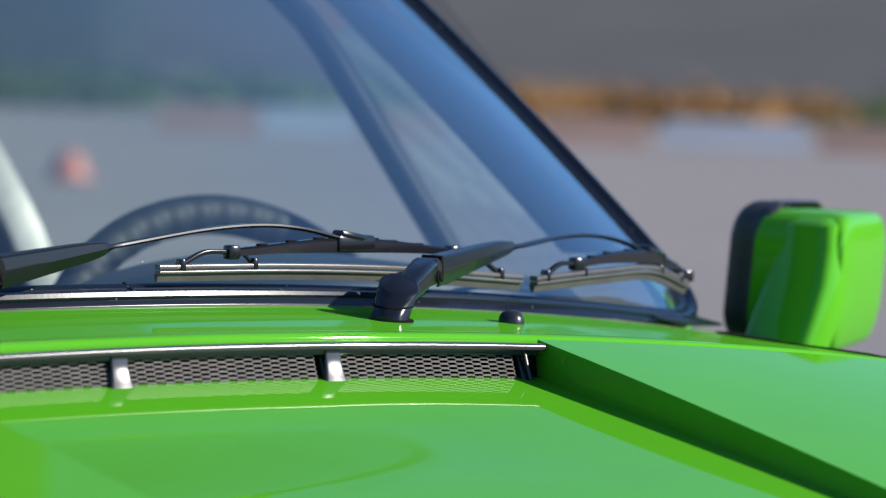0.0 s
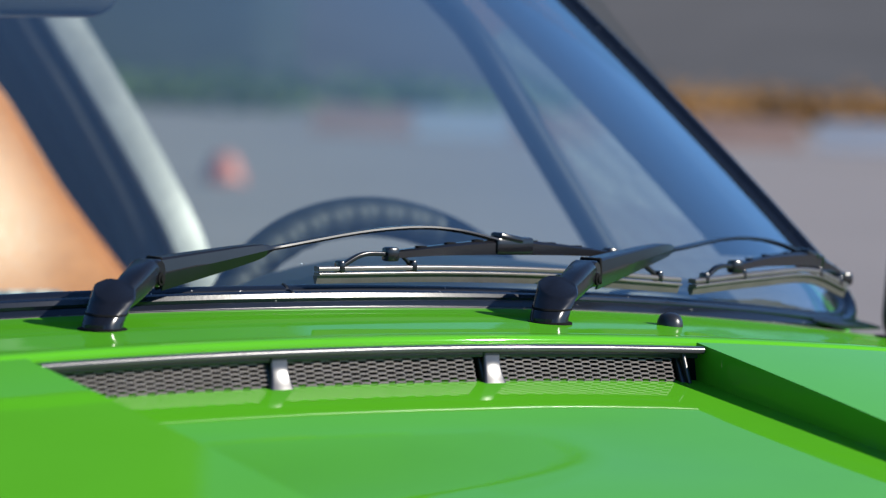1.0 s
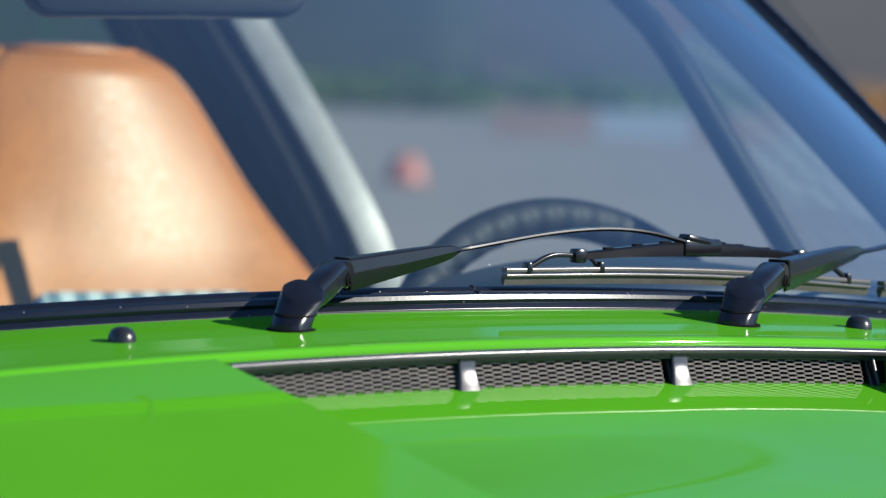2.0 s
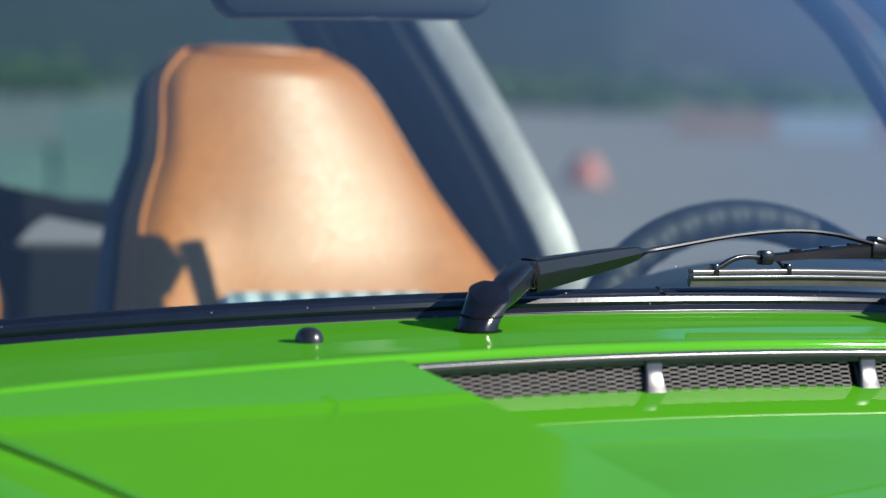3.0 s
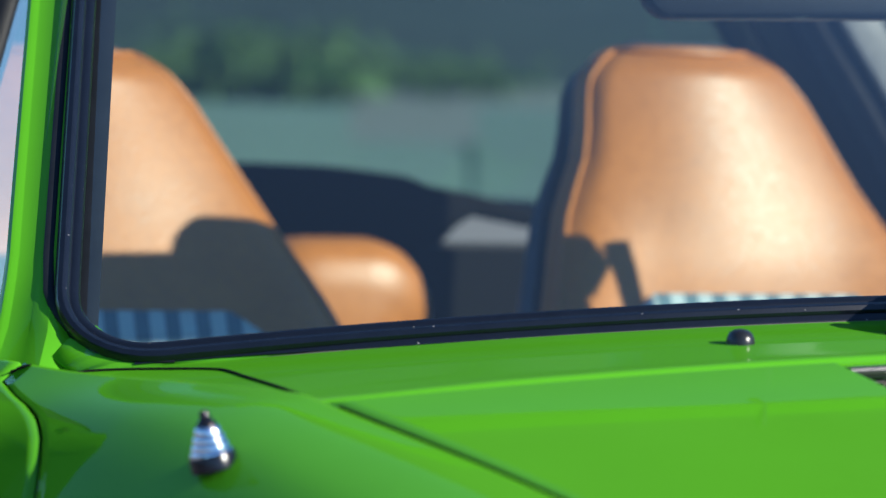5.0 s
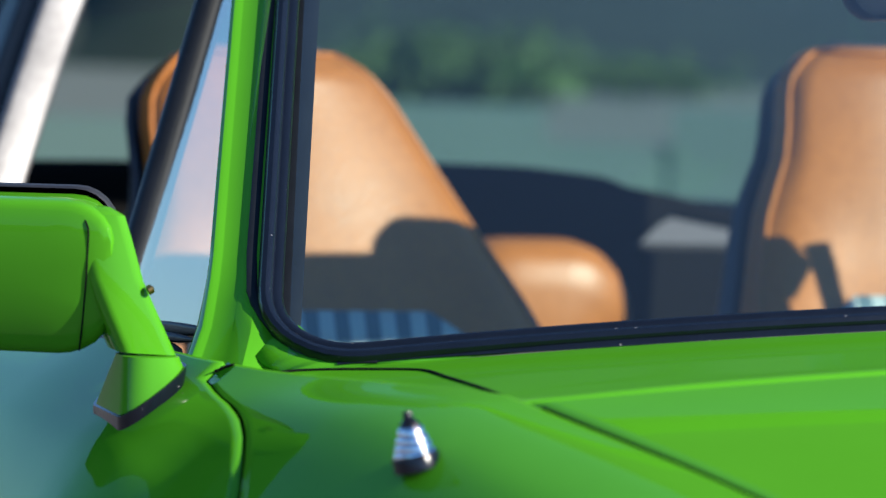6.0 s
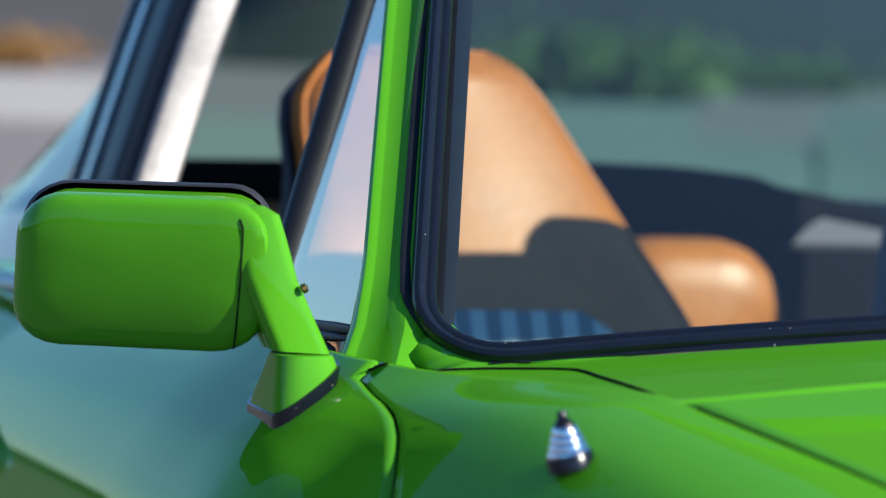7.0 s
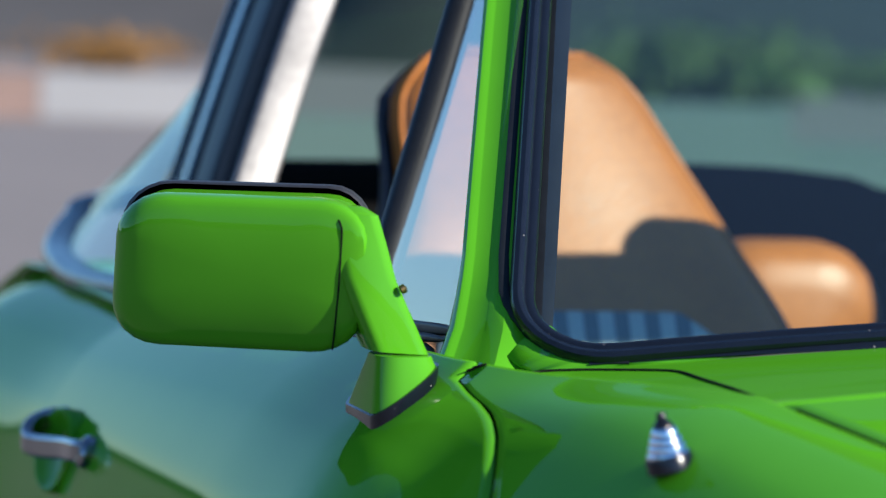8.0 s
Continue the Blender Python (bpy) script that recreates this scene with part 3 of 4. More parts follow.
def wiper(base, elbow, arm_points, rail, bridge, clip):
    base, elbow = Vector(base), Vector(elbow)
    n_arm = 6 * (len(arm_points) - 1)
    thin_ = [min(1, i / n_arm / 0.30) for i in range(n_arm + 1)]
    w = part("wiper_arm", sweep(bezier(arm_points, 6), [(-0.26, -0.6), (-0.53, -0.08), (-0.52, 0.00), (-0.47, 0.36), (-0.40, 0.43), (0.40, 0.43), (0.47, 0.36), (0.52, 0.00), (0.53, -0.08), (0.26, -0.6), (0.16, -0.6), (0.40, -0.05), (0.2, 0.25), (-0.2, 0.25), (-0.40, -0.05), (-0.16, -0.6)],
             scale=[(0.0150 - 0.0085 * k, 0.0205 - 0.0178 * k) for k in thin_]), SATIN, car, "satin black wiper arm", crisp=28)
    toward = elbow - base
    flat = Vector((toward.x, toward.y, 0)).normalized()
    cross = Vector((-flat.y, flat.x, 0))
    front = Vector((-0.35, -0.94, 0))

    def rim_(lean, z, r, tilt):
        """A squarish ring of the pivot head, its front side lower by the tilt."""
        out = []
        for ang in steps(0, 2 * math.pi, 28)[:-1]:
            k = 1 + 0.05 * math.cos(4 * ang) ** 2
            o = flat * (r * k * math.cos(ang)) + cross * (r * k * math.sin(ang))
            out.append(base + Vector((0.0112, 0.0073, 0)) * lean + o + Vector((0, 0, z - tilt * o.dot(front))))
        return out
    head = sheet([rim_(0, -0.010, 0.0126, 0), rim_(0, 0.003, 0.0126, 0), rim_(0.35, 0.010, 0.0127, 0.08), rim_(0.75, 0.0170, 0.0131, 0.30), rim_(1.0, 0.0212, 0.0133, 0.46), rim_(1.0, 0.0224, 0.0129, 0.50), rim_(1.0, 0.0232, 0.0119, 0.52)], close=True)
    None_cap(head, 0)
    top = base + Vector((0.0112, 0.0073, 0.0135))
    knuckle = sweep([top, elbow.lerp(top, 0.5) + Vector((0, 0, 0.0012)), elbow - flat * 0.006, elbow], rounded(0.0170, 0.0170, 0.005), scale=[0.75, 1.0, 1.06, 0.95])
    part("pivot_head", merge(head, knuckle, lathe([(0.0078, -0.0082), (0.0088, -0.007), (0.0088, 0.007), (0.0078, 0.0082)], Matrix.Translation(elbow) @ cross.to_track_quat("Z", "Y").to_matrix().to_4x4(), 20)), SATIN, w, crisp=32)
    part("head_joint", sheet([rim_(0.30, 0.0090, 0.01275, 0.07), rim_(0.30, 0.0090, 0.01320, 0.07), rim_(0.36, 0.0102, 0.01320, 0.08), rim_(0.36, 0.0102, 0.01275, 0.08)], close=True), GAP, w, "dark joint round the pivot head")
    part("pivot_pin", lathe([(0.0042, -0.002), (0.0042, 0.0008), (0.0028, 0.0010), (0.0024, 0.0022), (0, 0.0026)], Matrix.Translation(elbow - cross * 0.0086 + Vector((0, 0, -0.0035))) @ (-cross).to_track_quat("Z", "Y").to_matrix().to_4x4(), 16), GAP, w)
    part("pivot_washer", lathe([(0.0154, -0.003), (0.0154, 0.0003), (0.0148, 0.0008), (0.012, 0.0008)], Matrix.Translation(base)), GAP, w)
    root, along = Vector(arm_points[0]), (Vector(arm_points[1]) - Vector(arm_points[0])).normalized()
    part("arm_gap", block(0.0026, 0.0158, 0.0180, Matrix.Translation(root - along * 0.001 + Vector((0, 0, 0.0006))) @ along.to_track_quat("X", "Z").to_matrix().to_4x4(), 0.0008, 1), GAP, w)
    rivet = Vector(arm_points[1]) + Vector((0, -0.0030, 0.0024))
    part("rivet", lathe([(0.0018, -0.002), (0.0018, 0.0008), (0, 0.0018)], Matrix.Translation(rivet) @ pose(0, 0, 0, 25, 0, 0), 12), CHROME, w)
    n_b = 6 * (len(bridge) - 1)
    blade = part("wiper_blade", sweep(bezier(bridge, 6), [(-0.5, -0.5), (-0.5, 0.3), (-0.3, 0.5), (0.3, 0.5), (0.5, 0.3), (0.5, -0.5), (0.38, -0.5), (0.36, 0.2), (-0.36, 0.2), (-0.38, -0.5)], scale=[(0.0084, 0.0052 + 0.0050 * math.sin(math.pi * i / n_b) ** 2) for i in range(n_b + 1)]), SATIN, w, "black wiper blade frame", crisp=28)
    r = bezier(rail, 6)
    part("blade_rail", merge(sweep([p + Vector((0, -0.001, 0.0030)) for p in r], rounded(0.0065, 0.0034, 0.0012)), sweep([p + Vector((0, -0.0015, -0.0004)) for p in r], rounded(0.0068, 0.0022, 0.0008))), RAIL, blade, "grey metal blade rail")
    part("blade_rubber", sweep([p + Vector((0, 0.0005, -0.0058)) for p in r], [(-0.0026, 0.0042), (0.0026, 0.0042), (0.0018, 0.001), (0.0010, -0.0010), (-0.0010, -0.0010), (-0.0018, 0.001)]), RUBBERGREY, blade, "weathered grey wiper rubber")
    c = Vector(clip)
    t = (Vector(bridge[-1]) - Vector(bridge[0])).normalized()
    m = Matrix.Translation(c) @ t.to_track_quat("X", "Z").to_matrix().to_4x4()
    part("blade_clip", merge(block(0.034, 0.0105, 0.0115, m, 0.002), block(0.022, 0.012, 0.005, m @ pose(-0.004, 0, 0.0052, 0, 9, 0), 0.002)), SATIN, blade)
    path = bezier(bridge, 6)
    for f in (0.16, 0.28, 0.40, 0.64, 0.74, 0.84):
        q = path[int(f * n_b)]
        part("frame_slot", block(0.0085, 0.0036, 0.0012, Matrix.Translation(q + Vector((0, -0.0006, 0.0027 + 0.0024 * math.sin(math.pi * f) ** 2))) @ t.to_track_quat("X", "Z").to_matrix().to_4x4(), 0.0004, 1), GAP, blade)
    for a, b, c2 in ((bridge[0], rail[0], rail[1]), (bridge[-1], rail[-1], rail[-2])):
        a, b, c2 = Vector(a), Vector(b), Vector(c2)
        e1, e2 = b.lerp(c2, 0.18) + Vector((0, -0.001, 0.004)), c2.lerp(b, 0.25) + Vector((0, -0.001, 0.004))
        part("yoke", merge(sweep(bezier([e1, e1.lerp(a, 0.45) + Vector((0, 0, 0.0045)), a], 5), rounded(0.0042, 0.0032, 0.001)), sweep(bezier([a, a.lerp(e2, 0.5) + Vector((0, 0, 0.003)), e2], 5), rounded(0.0034, 0.0024, 0.001)), block(0.0045, 0.0085, 0.0085, Matrix.Translation(e1), 0.0015), block(0.0045, 0.0085, 0.0085, Matrix.Translation(e2), 0.0015), block(0.0095, 0.0095, 0.0095, Matrix.Translation(a), 0.002)), SATIN, blade)
    return w


wiper((-0.158, 0.0, deck_z(-0.158, 0.0)), (-0.108, 0.036, 0.976),
      [(-0.099, 0.042, 0.9765), (-0.0265, 0.0498, 0.9885), (-0.004, 0.0525, 0.9914), (0.0626, 0.064, 1.0003), (0.111, 0.071, 1.0034), (0.148, 0.075, 1.0012), (0.186, 0.079, 0.9938)],
      [(0.029, 0.061, 0.9735), (0.13, 0.066, 0.9738), (0.235, 0.079, 0.9705), (0.353, 0.1025, 0.9624)],
      [(0.088, 0.064, 0.9858), (0.14, 0.073, 0.9885), (0.19, 0.082, 0.9895), (0.24, 0.089, 0.9875), (0.29, 0.097, 0.9835)], (0.196, 0.082, 0.9905))
wiper((0.166, -0.010, deck_z(0.166, -0.01)), (0.222, 0.030, 0.975),
      [(0.232, 0.037, 0.9758), (0.331, 0.0959, 0.9865), (0.354, 0.1042, 0.9874), (0.4154, 0.1322, 0.9927), (0.46, 0.1492, 0.9918), (0.50, 0.165, 0.985), (0.528, 0.178, 0.9755)],
      [(0.362, 0.098, 0.9615), (0.445, 0.130, 0.9645), (0.52, 0.164, 0.9645), (0.575, 0.19, 0.9515)],
      [(0.415, 0.117, 0.9735), (0.46, 0.14, 0.9762), (0.525, 0.173, 0.9752), (0.555, 0.188, 0.969), (0.585, 0.20, 0.9585)], (0.532, 0.178, 0.9735))

ax, ay, az = -0.638, -0.122, 0.887
aerial = part("aerial_base", lathe([(0.0178, -0.008), (0.0178, 0.0035), (0.0172, 0.005), (0.0158, 0.0062), (0.0158, 0.0090), (0.0150, 0.0105), (0.0136, 0.0118), (0.0136, 0.0150), (0.0126, 0.0165), (0.0112, 0.0178), (0.0110, 0.0215), (0.0098, 0.0235), (0.0085, 0.0245), (0.0, 0.0246)], pose(ax, ay, az + 0.001, -3, -12, 0) @ Matrix.Scale(0.68, 4)), CHROME, car, "chrome ringed aerial base")
part("aerial_tip", lathe([(0.0085, 0.0240), (0.0082, 0.0262), (0.0056, 0.0292), (0.0040, 0.0312), (0.0040, 0.0350), (0.0032, 0.0362), (0, 0.0365)], pose(ax, ay, az + 0.001, -3, -12, 0) @ Matrix.Scale(0.68, 4)), SATIN, aerial, "dark aerial tip")
part("aerial_gasket", lathe([(0.0192, -0.010), (0.0192, 0.001), (0.0180, 0.003), (0.012, 0.003)], pose(ax, ay, az + 0.001, -3, -16, 0) @ Matrix.Scale(0.67, 4)), RUBBER, aerial)


# ---- door mirrors ----
def door_mirror(s, dx, dz, tall, wide):
    """s: -1 for the right side, 1 for the left."""
    tip = 0.21 if s < 0 else 0.12  # how far the face leans

    def at(x, y, z):
        return (s * (x - 0.0085 + dx), y + 0.035 + 0.76 * max(0, x - 0.742), 0.958 + (z - 0.958) * tall + dz)

    def ring(y, k, grow=0.0, shift=0.0, up=0.0):
        cx, cz, w, h = 0.8050 + (wide - 0.142) / 2 - shift - 0.24 * max(0, y - 0.195), 0.9562 + up, wide + grow, (0.0966 if s < 0 else 0.0955) + grow
        out = []
        for a, b in rounded(w * k, h * k, 0.026 * k + 0.002, 6):
            out.append(at(cx + a, y - tip * b + 2.5 * b * b, cz + b * (1 - 0.45 * a * (1 if b > 0 else 0.4 if s > 0 else -1.1))))
        return out

    m = part("door_mirror", None_cap(sheet([ring(y, k) for y, k in ((0.262, 1.0), (0.232, 1.0), (0.206, 0.999), (0.196, 0.994), (0.189, 0.984), (0.1845, 0.968), (0.1815, 0.945), (0.1795, 0.91), (0.178, 0.85), (0.1765, 0.70), (0.1755, 0.5), (0.175, 0.3), (0.1748, 0.12))], close=True), 0), PAINT, car, "green door mirror with black rim")
    part("mirror_rim", sheet([ring(y, k, 0.004, -0.001 - 0.003 * (1 + s), 0.003) for y, k in ((0.256, 0.97), (0.258, 0.995), (0.266, 1.0), (0.270, 0.985), (0.274, 0.985), (0.278, 1.0), (0.300 - 0.006 * (1 + s), 0.985), (0.306 - 0.006 * (1 + s), 0.95), (0.300 - 0.006 * (1 + s), 0.90), (0.285, 0.88))], close=True), VINYL, m, "black rubber mirror rim")
    part("mirror_glass", sheet([ring(0.292, k) for k in (0.9, 0.5, 0.02)], close=True), MIRROR, m)
    # arm on the inner side, foot and gasket
    arm = [(0.7455, 0.997, 0.031, 0.034), (0.7425, 0.982, 0.034, 0.040), (0.7360, 0.958, 0.035, 0.044), (0.7255, 0.935, 0.036, 0.046), (0.7150, 0.9135, 0.036, 0.046)]
    rows = []
    for cx, cz, w, d in arm:
        rows.append([at(cx + a, (0.196 if s < 0 else 0.214) + b * (1 if s < 0 else 1.7), cz + 0.05 * a) for a, b in rounded(w, d, 0.008, 4)])
    part("mirror_arm", None_cap(sheet([[at(arm[0][0] + a * 0.6, (0.196 if s < 0 else 0.214) + b * 0.6 * (1 if s < 0 else 1.7), 1.001) for a, b in rounded(0.024, 0.034, 0.008, 4)]] + rows, close=True), 20), PAINT, m)
    shut = [at(0.7535 + 0.003 * smoothstep(0.03, 0.042, b), 0.1772 - tip * b + 2.5 * b * b + 0.006 * smoothstep(0.034, 0.044, b), 0.9562 + b) for b in steps(-0.043, 0.043, 24)]
    if s < 0:
        part("mirror_joint", sweep(shut, oval(0.0006, 0.0007, 8), up=(0, -1, 0)), GAP, m, "dark joint between mirror housing and arm")
    foot = []
    for f in steps(0, 1, 6):
        foot.append([at(0.7145 + a * (1 + 0.12 * f), 0.182 + b + (0.045 * f if b > 0 else -0.004 * f), 0.9125 - f * (0.0195 + 0.78 * (a + 0.002) * (1 + 0.1 * f))) for a, b in rounded(0.0355, 0.046, 0.016, 7)])
    part("mirror_foot", None_cap(sheet(foot, close=True), 0), PAINT, m, crisp=55)
    low = foot[-1]
    mid = Vector((sum(p[0] for p in low) / len(low), sum(p[1] for p in low) / len(low), sum(p[2] for p in low) / len(low)))
    wide = [mid + (Vector(p) - mid) * 1.06 for p in low]
    part("mirror_gasket", None_cap(sheet([[p + Vector((0, 0, 0.001)) for p in wide], [p + Vector((0, 0, -0.0025)) for p in wide], [mid + (p - mid) * 0.97 + Vector((0, 0, -0.010)) for p in wide]], close=True), 0), RUBBER, m)
    if s < 0:
        part("hinge_screw", lathe([(0.003, -0.002), (0.003, 0.001), (0, 0.0022)], Matrix.Translation(at(0.7160, 0.172, 0.953)) @ pose(0, 0, 0, 0, -60 * s, 0), 12), BRASS, m)
    return m


door_mirror(-1, 0.0, -0.001, 1.016, 0.142)
door_mirror(1, 0.023, -0.008, 1.19, 0.160)

# ---- door handle on the right door ----
RY, RZ = 1.12, 0.748


def flank_at(y, z):
    """The right flank's surface at a height."""
    return min((finer(side_point)(y, s, -1) for s in steps(4, 9, 400)), key=lambda p: abs(p.z - z))


spot = flank_at(RY, RZ)
right_door = [o for o in car.children if o.name.startswith("door")][0]
grip_path = bezier([(0.004, -0.135, 0.010), (-0.008, -0.130, 0.009), (-0.014, -0.085, 0.006), (-0.026, -0.035, 0.002), (-0.034, -0.006, 0.003), (-0.028, 0.010, 0.013), (-0.013, 0.015, 0.020), (0.004, 0.012, 0.022)], 6)
part("door_handle", merge(sweep([spot + p for p in grip_path], rounded(0.011, 0.018, 0.004), scale=[(1, 1.1 - 0.25 * abs(i / 42 - 0.4)) for i in range(43)]), lathe([(0.014, -0.006), (0.014, 0.006), (0.010, 0.010), (0, 0.010)], pose(spot.x, spot.y - 0.135, spot.z + 0.008, 0, -70, 0))), DARKCHROME, right_door, "chrome door handle")
facing = Matrix.Translation(spot + Vector((-0.010, -0.012, -0.004))) @ Vector((-0.95, -0.24, 0.20)).to_track_quat("Z", "Y").to_matrix().to_4x4()
part("handle_recess", lathe([(0.0, -0.004), (0.020, -0.002), (0.030, 0.002), (0.0335, 0.0045), (0.0350, 0.0045), (0.0365, 0.003), (0.037, -0.016)], facing, 36), PAINT, right_door, "round green finger recess")

# ---- targa bar, rear glass, side glass posts ----
for side in (-1, 1):
    bar_path = [(side * x - 0.009 * (1 + side), 1.27 + 0.17 * smoothstep(0.85, 1.3, z), z) for x, z in ((0.634, 0.84), (0.604, 0.93), (0.565, 1.03), (0.522, 1.13), (0.485, 1.20), (0.40, 1.255), (0.25, 1.285), (0.0, 1.295))]
    bp = bezier(bar_path, 4)
    part("targa_bar", sweep([p + Vector((0.009 * (1 + side), 0, 0)) for p in bp], rounded(0.0405 + 0.0015 * side, 0.012, 0.005), up=(0, -1, 0)), SILVER, car, "brushed silver targa roll bar")
    # lit front of the vinyl covering, given a paler, browner colour
    part("bar_lit_band", sweep([p + Vector((0, 0.043, 0)) for p in bp], rounded(0.049, 0.055, 0.010), up=(0, -1, 0)), CARPET, car, "brown-black lit band of the roll bar's covering")
    part("bar_cover", sweep([p + Vector((0, 0.116, 0)) for p in bp], rounded(0.050, 0.090, 0.012), up=(0, -1, 0)), DARKTRIM, car, "black vinyl covering of the roll bar")
    for back, wide_, deep_ in ((0.185, 0.052, 0.044), (0.228, 0.046, 0.030), (0.262, 0.054, 0.026)):
        part("bar_seal", sweep([p + Vector((side * 0.003, back, 0)) for p in bp[:22]], rounded(wide_, deep_, 0.011), up=(0, -1, 0)), RUBBER, car, "black rubber seal behind the roll bar")
    near = 0.5 + 0.5 * side
    post = [(side * (0.642 - 0.131 * k + 0.030 * near * (1 - k)), 0.60 + 0.14 * k - 0.036 * near * (1 - k) + 0.052 * near * smoothstep(0.68, 0.95, k), belt_z(0.6) - 0.01 + (1.255 - belt_z(0.6)) * k) for k in steps(0, 1 - 0.07 * near, 14)]
    part("vent_post", sweep(post, oval(0.0122, 0.0125, 18), up=(0, -1, 0)), DARKTRIM, car, "black quarter-light post")
    qg = part("quarter_glass", sheet([[(side * (0.650 + (0.030 * near - 0.012) * t), 0.26 + (0.338 - 0.036 * near) * t, belt_z(0.3)), (side * (0.537 - 0.016 * t), 0.54 + 0.184 * t, 1.22)] for t in steps(0, 1, 4)]), SIDEGLASS, car, "clear quarter-light pane")
    qg.visible_shadow = False
    # wraparound rear glass and its seal
    base = bezier([(side * 0.682, 1.54, 0.853), (side * 0.690, 1.66, 0.851), (side * 0.690, 1.78, 0.855), (side * 0.678, 1.92, 0.864), (side * 0.640, 2.06, 0.886), (side * 0.585, 2.14, 0.905), (side * 0.3, 2.22, 0.915), (0, 2.25, 0.92)], 6)
    crown = bezier([(side * 0.485, 1.70, 1.20), (side * 0.48, 1.715, 1.19), (side * 0.47, 1.735, 1.185), (side * 0.44, 1.75, 1.19), (side * 0.41, 1.78, 1.20), (side * 0.34, 1.80, 1.22), (side * 0.17, 1.82, 1.25), (0, 1.825, 1.255)], 6)
    rg = part("rear_glass", sheet([[a.lerp(b, t) for t in steps(0, 1, 6)] for a, b in zip(base, crown)]), REARGLASS, car, "wraparound rear window glass")
    rg.visible_shadow = False
    part("rear_glass_seal", sweep([Vector((side * 0.668, 1.36, 0.858)), Vector((side * 0.674, 1.45, 0.856))] + base, rounded(0.036, 0.022, 0.010)), RUBBER, car, "black rubber rear window seal")
    part("rear_roof_rim", sweep(crown, rounded(0.03, 0.03, 0.01)), RUBBER, car)
    part("quarter_shoulder", sheet([[(side * (0.60 + 0.105 * t), y, belt_z(y) - 0.003 + 0.006 * (1 - t)) for t in steps(0, 1, 5)] for y in steps(1.205, 2.4, 24)]), PAINT, car, thick=0.003)
    part("door_card", sweep([(side * 0.635, y, 0.66) for y in steps(0.2, 1.2, 8)], rounded(0.05, 0.46, 0.02)), VINYL, car, "black vinyl door card")

# ---- cabin ----
dash_rows = [[(x, y0 + 0.30 * x * x, z0 - 0.05 * x * x + (0.040 * smoothstep(0.32, 0.50, x) if z0 > 0.9 and y0 > 0.2 else 0)) for x in steps(-0.60, 0.565, 48)] for y0, z0 in ((0.085, 0.918), (0.16, 0.925), (0.24, 0.924), (0.30, 0.918), (0.335, 0.905), (0.345, 0.88), (0.34, 0.75), (0.33, 0.55))]
part("dashboard", sheet(dash_rows), DASH, car, "dark vinyl dashboard", thick=0.01)
part("instrument_hood", sheet([[(0.33 + 0.20 * math.cos(a) * k, y, 0.910 + 0.056 * math.sin(a) * k) for a in steps(0, math.pi, 20)] for y, k in ((0.20, 0.75), (0.235, 0.95), (0.30, 1.0), (0.40, 1.0), (0.405, 0.93))]), DASH, car, thick=0.006)

rim_c, rim_r = Vector((0.380, 0.50, 0.818)), 0.181
rim_m = Matrix.Translation(rim_c) @ pose(0, 0, 0, 68, 0, 0)
rows = []
for i in range(480):
    a = 2 * math.pi * i / 480
    grip = 0.0038 * (0.5 - 0.5 * math.cos(a * 46))
    ring_ = []
    for j in range(14):
        b = 2 * math.pi * j / 14
        inner = max(0.0, math.cos(b - 2.0)) ** 1.5
        rr = 0.0165 - 0.75 * grip * inner
        ring_.append(rim_m @ Vector(((rim_r + rr * math.cos(b)) * math.cos(a), (rim_r + rr * math.cos(b)) * math.sin(a), rr * math.sin(b))))
    rows.append(ring_)
RIMLEATHER = material("wheel_leather", (0.007, 0.009, 0.012), rough=0.62, spec=0.35, noise_scale=30, amount=0.3, bump=0.3, bump_scale=500)
steer = part("steering_wheel", sheet(rows + [rows[0]], close=True), RIMLEATHER, car, "black leather steering wheel with scalloped grip")
for a in (0, 180, 270):
    part("spoke", sweep([rim_m @ Vector((k * math.cos(radians(a)), k * math.sin(radians(a)), -0.03 + 0.03 * k / rim_r)) for k in (0.02, 0.08, 0.14, 0.185)], rounded(0.03, 0.006, 0.002), up=(0, -0.4, 0.9)), SATIN, steer)
part("wheel_hub", lathe([(0.05, -0.05), (0.055, -0.02), (0.04, -0.01), (0, -0.01)], rim_m), DASH, steer)
part("steering_column", sweep([rim_m @ Vector((0, 0, -0.03)), rim_m @ Vector((0, 0, -0.25))], oval(0.03, 0.03)), DASH, car)

# panel added above the header, out of view, to cast a shadow on the seat
part("shade_panel", None_cap(sheet([[(0.306 + a, 0.655 + y + 0.25 * b, 1.281 + b) for a, b in rounded(0.25, 0.082, 0.036, 6)] for y in (-0.006, 0.006)], close=True), 0), VINYL, car, "unseen black panel that shades the seat")
rv = part("interior_mirror", None_cap(sheet([[(a * k, y, b * k) for a, b in rounded(0.224, 0.062, 0.022, 6)] for y, k in ((-0.012, 0.90), (-0.010, 0.97), (-0.005, 1.0), (0.008, 1.0), (0.010, 0.98))], close=True), 0), DARKTRIM, car, "black interior rear-view mirror")
rv.matrix_local = pose(0.0, 0.52, 1.168, -8, -1.7, -6)
part("mirror_stem", sweep([(0, -0.01, 0.02), (0, -0.02, 0.07), (0, -0.01, 0.11)], oval(0.006, 0.006)), PLASTIC, rv)
part("dip_tab", block(0.016, 0.010, 0.009, pose(0.01, -0.006, -0.026), 0.003), CHROME, rv)
part("mirror_face", block(0.205, 0.001, 0.046, pose(0, 0.0105, 0), 0.0), MIRROR, rv)


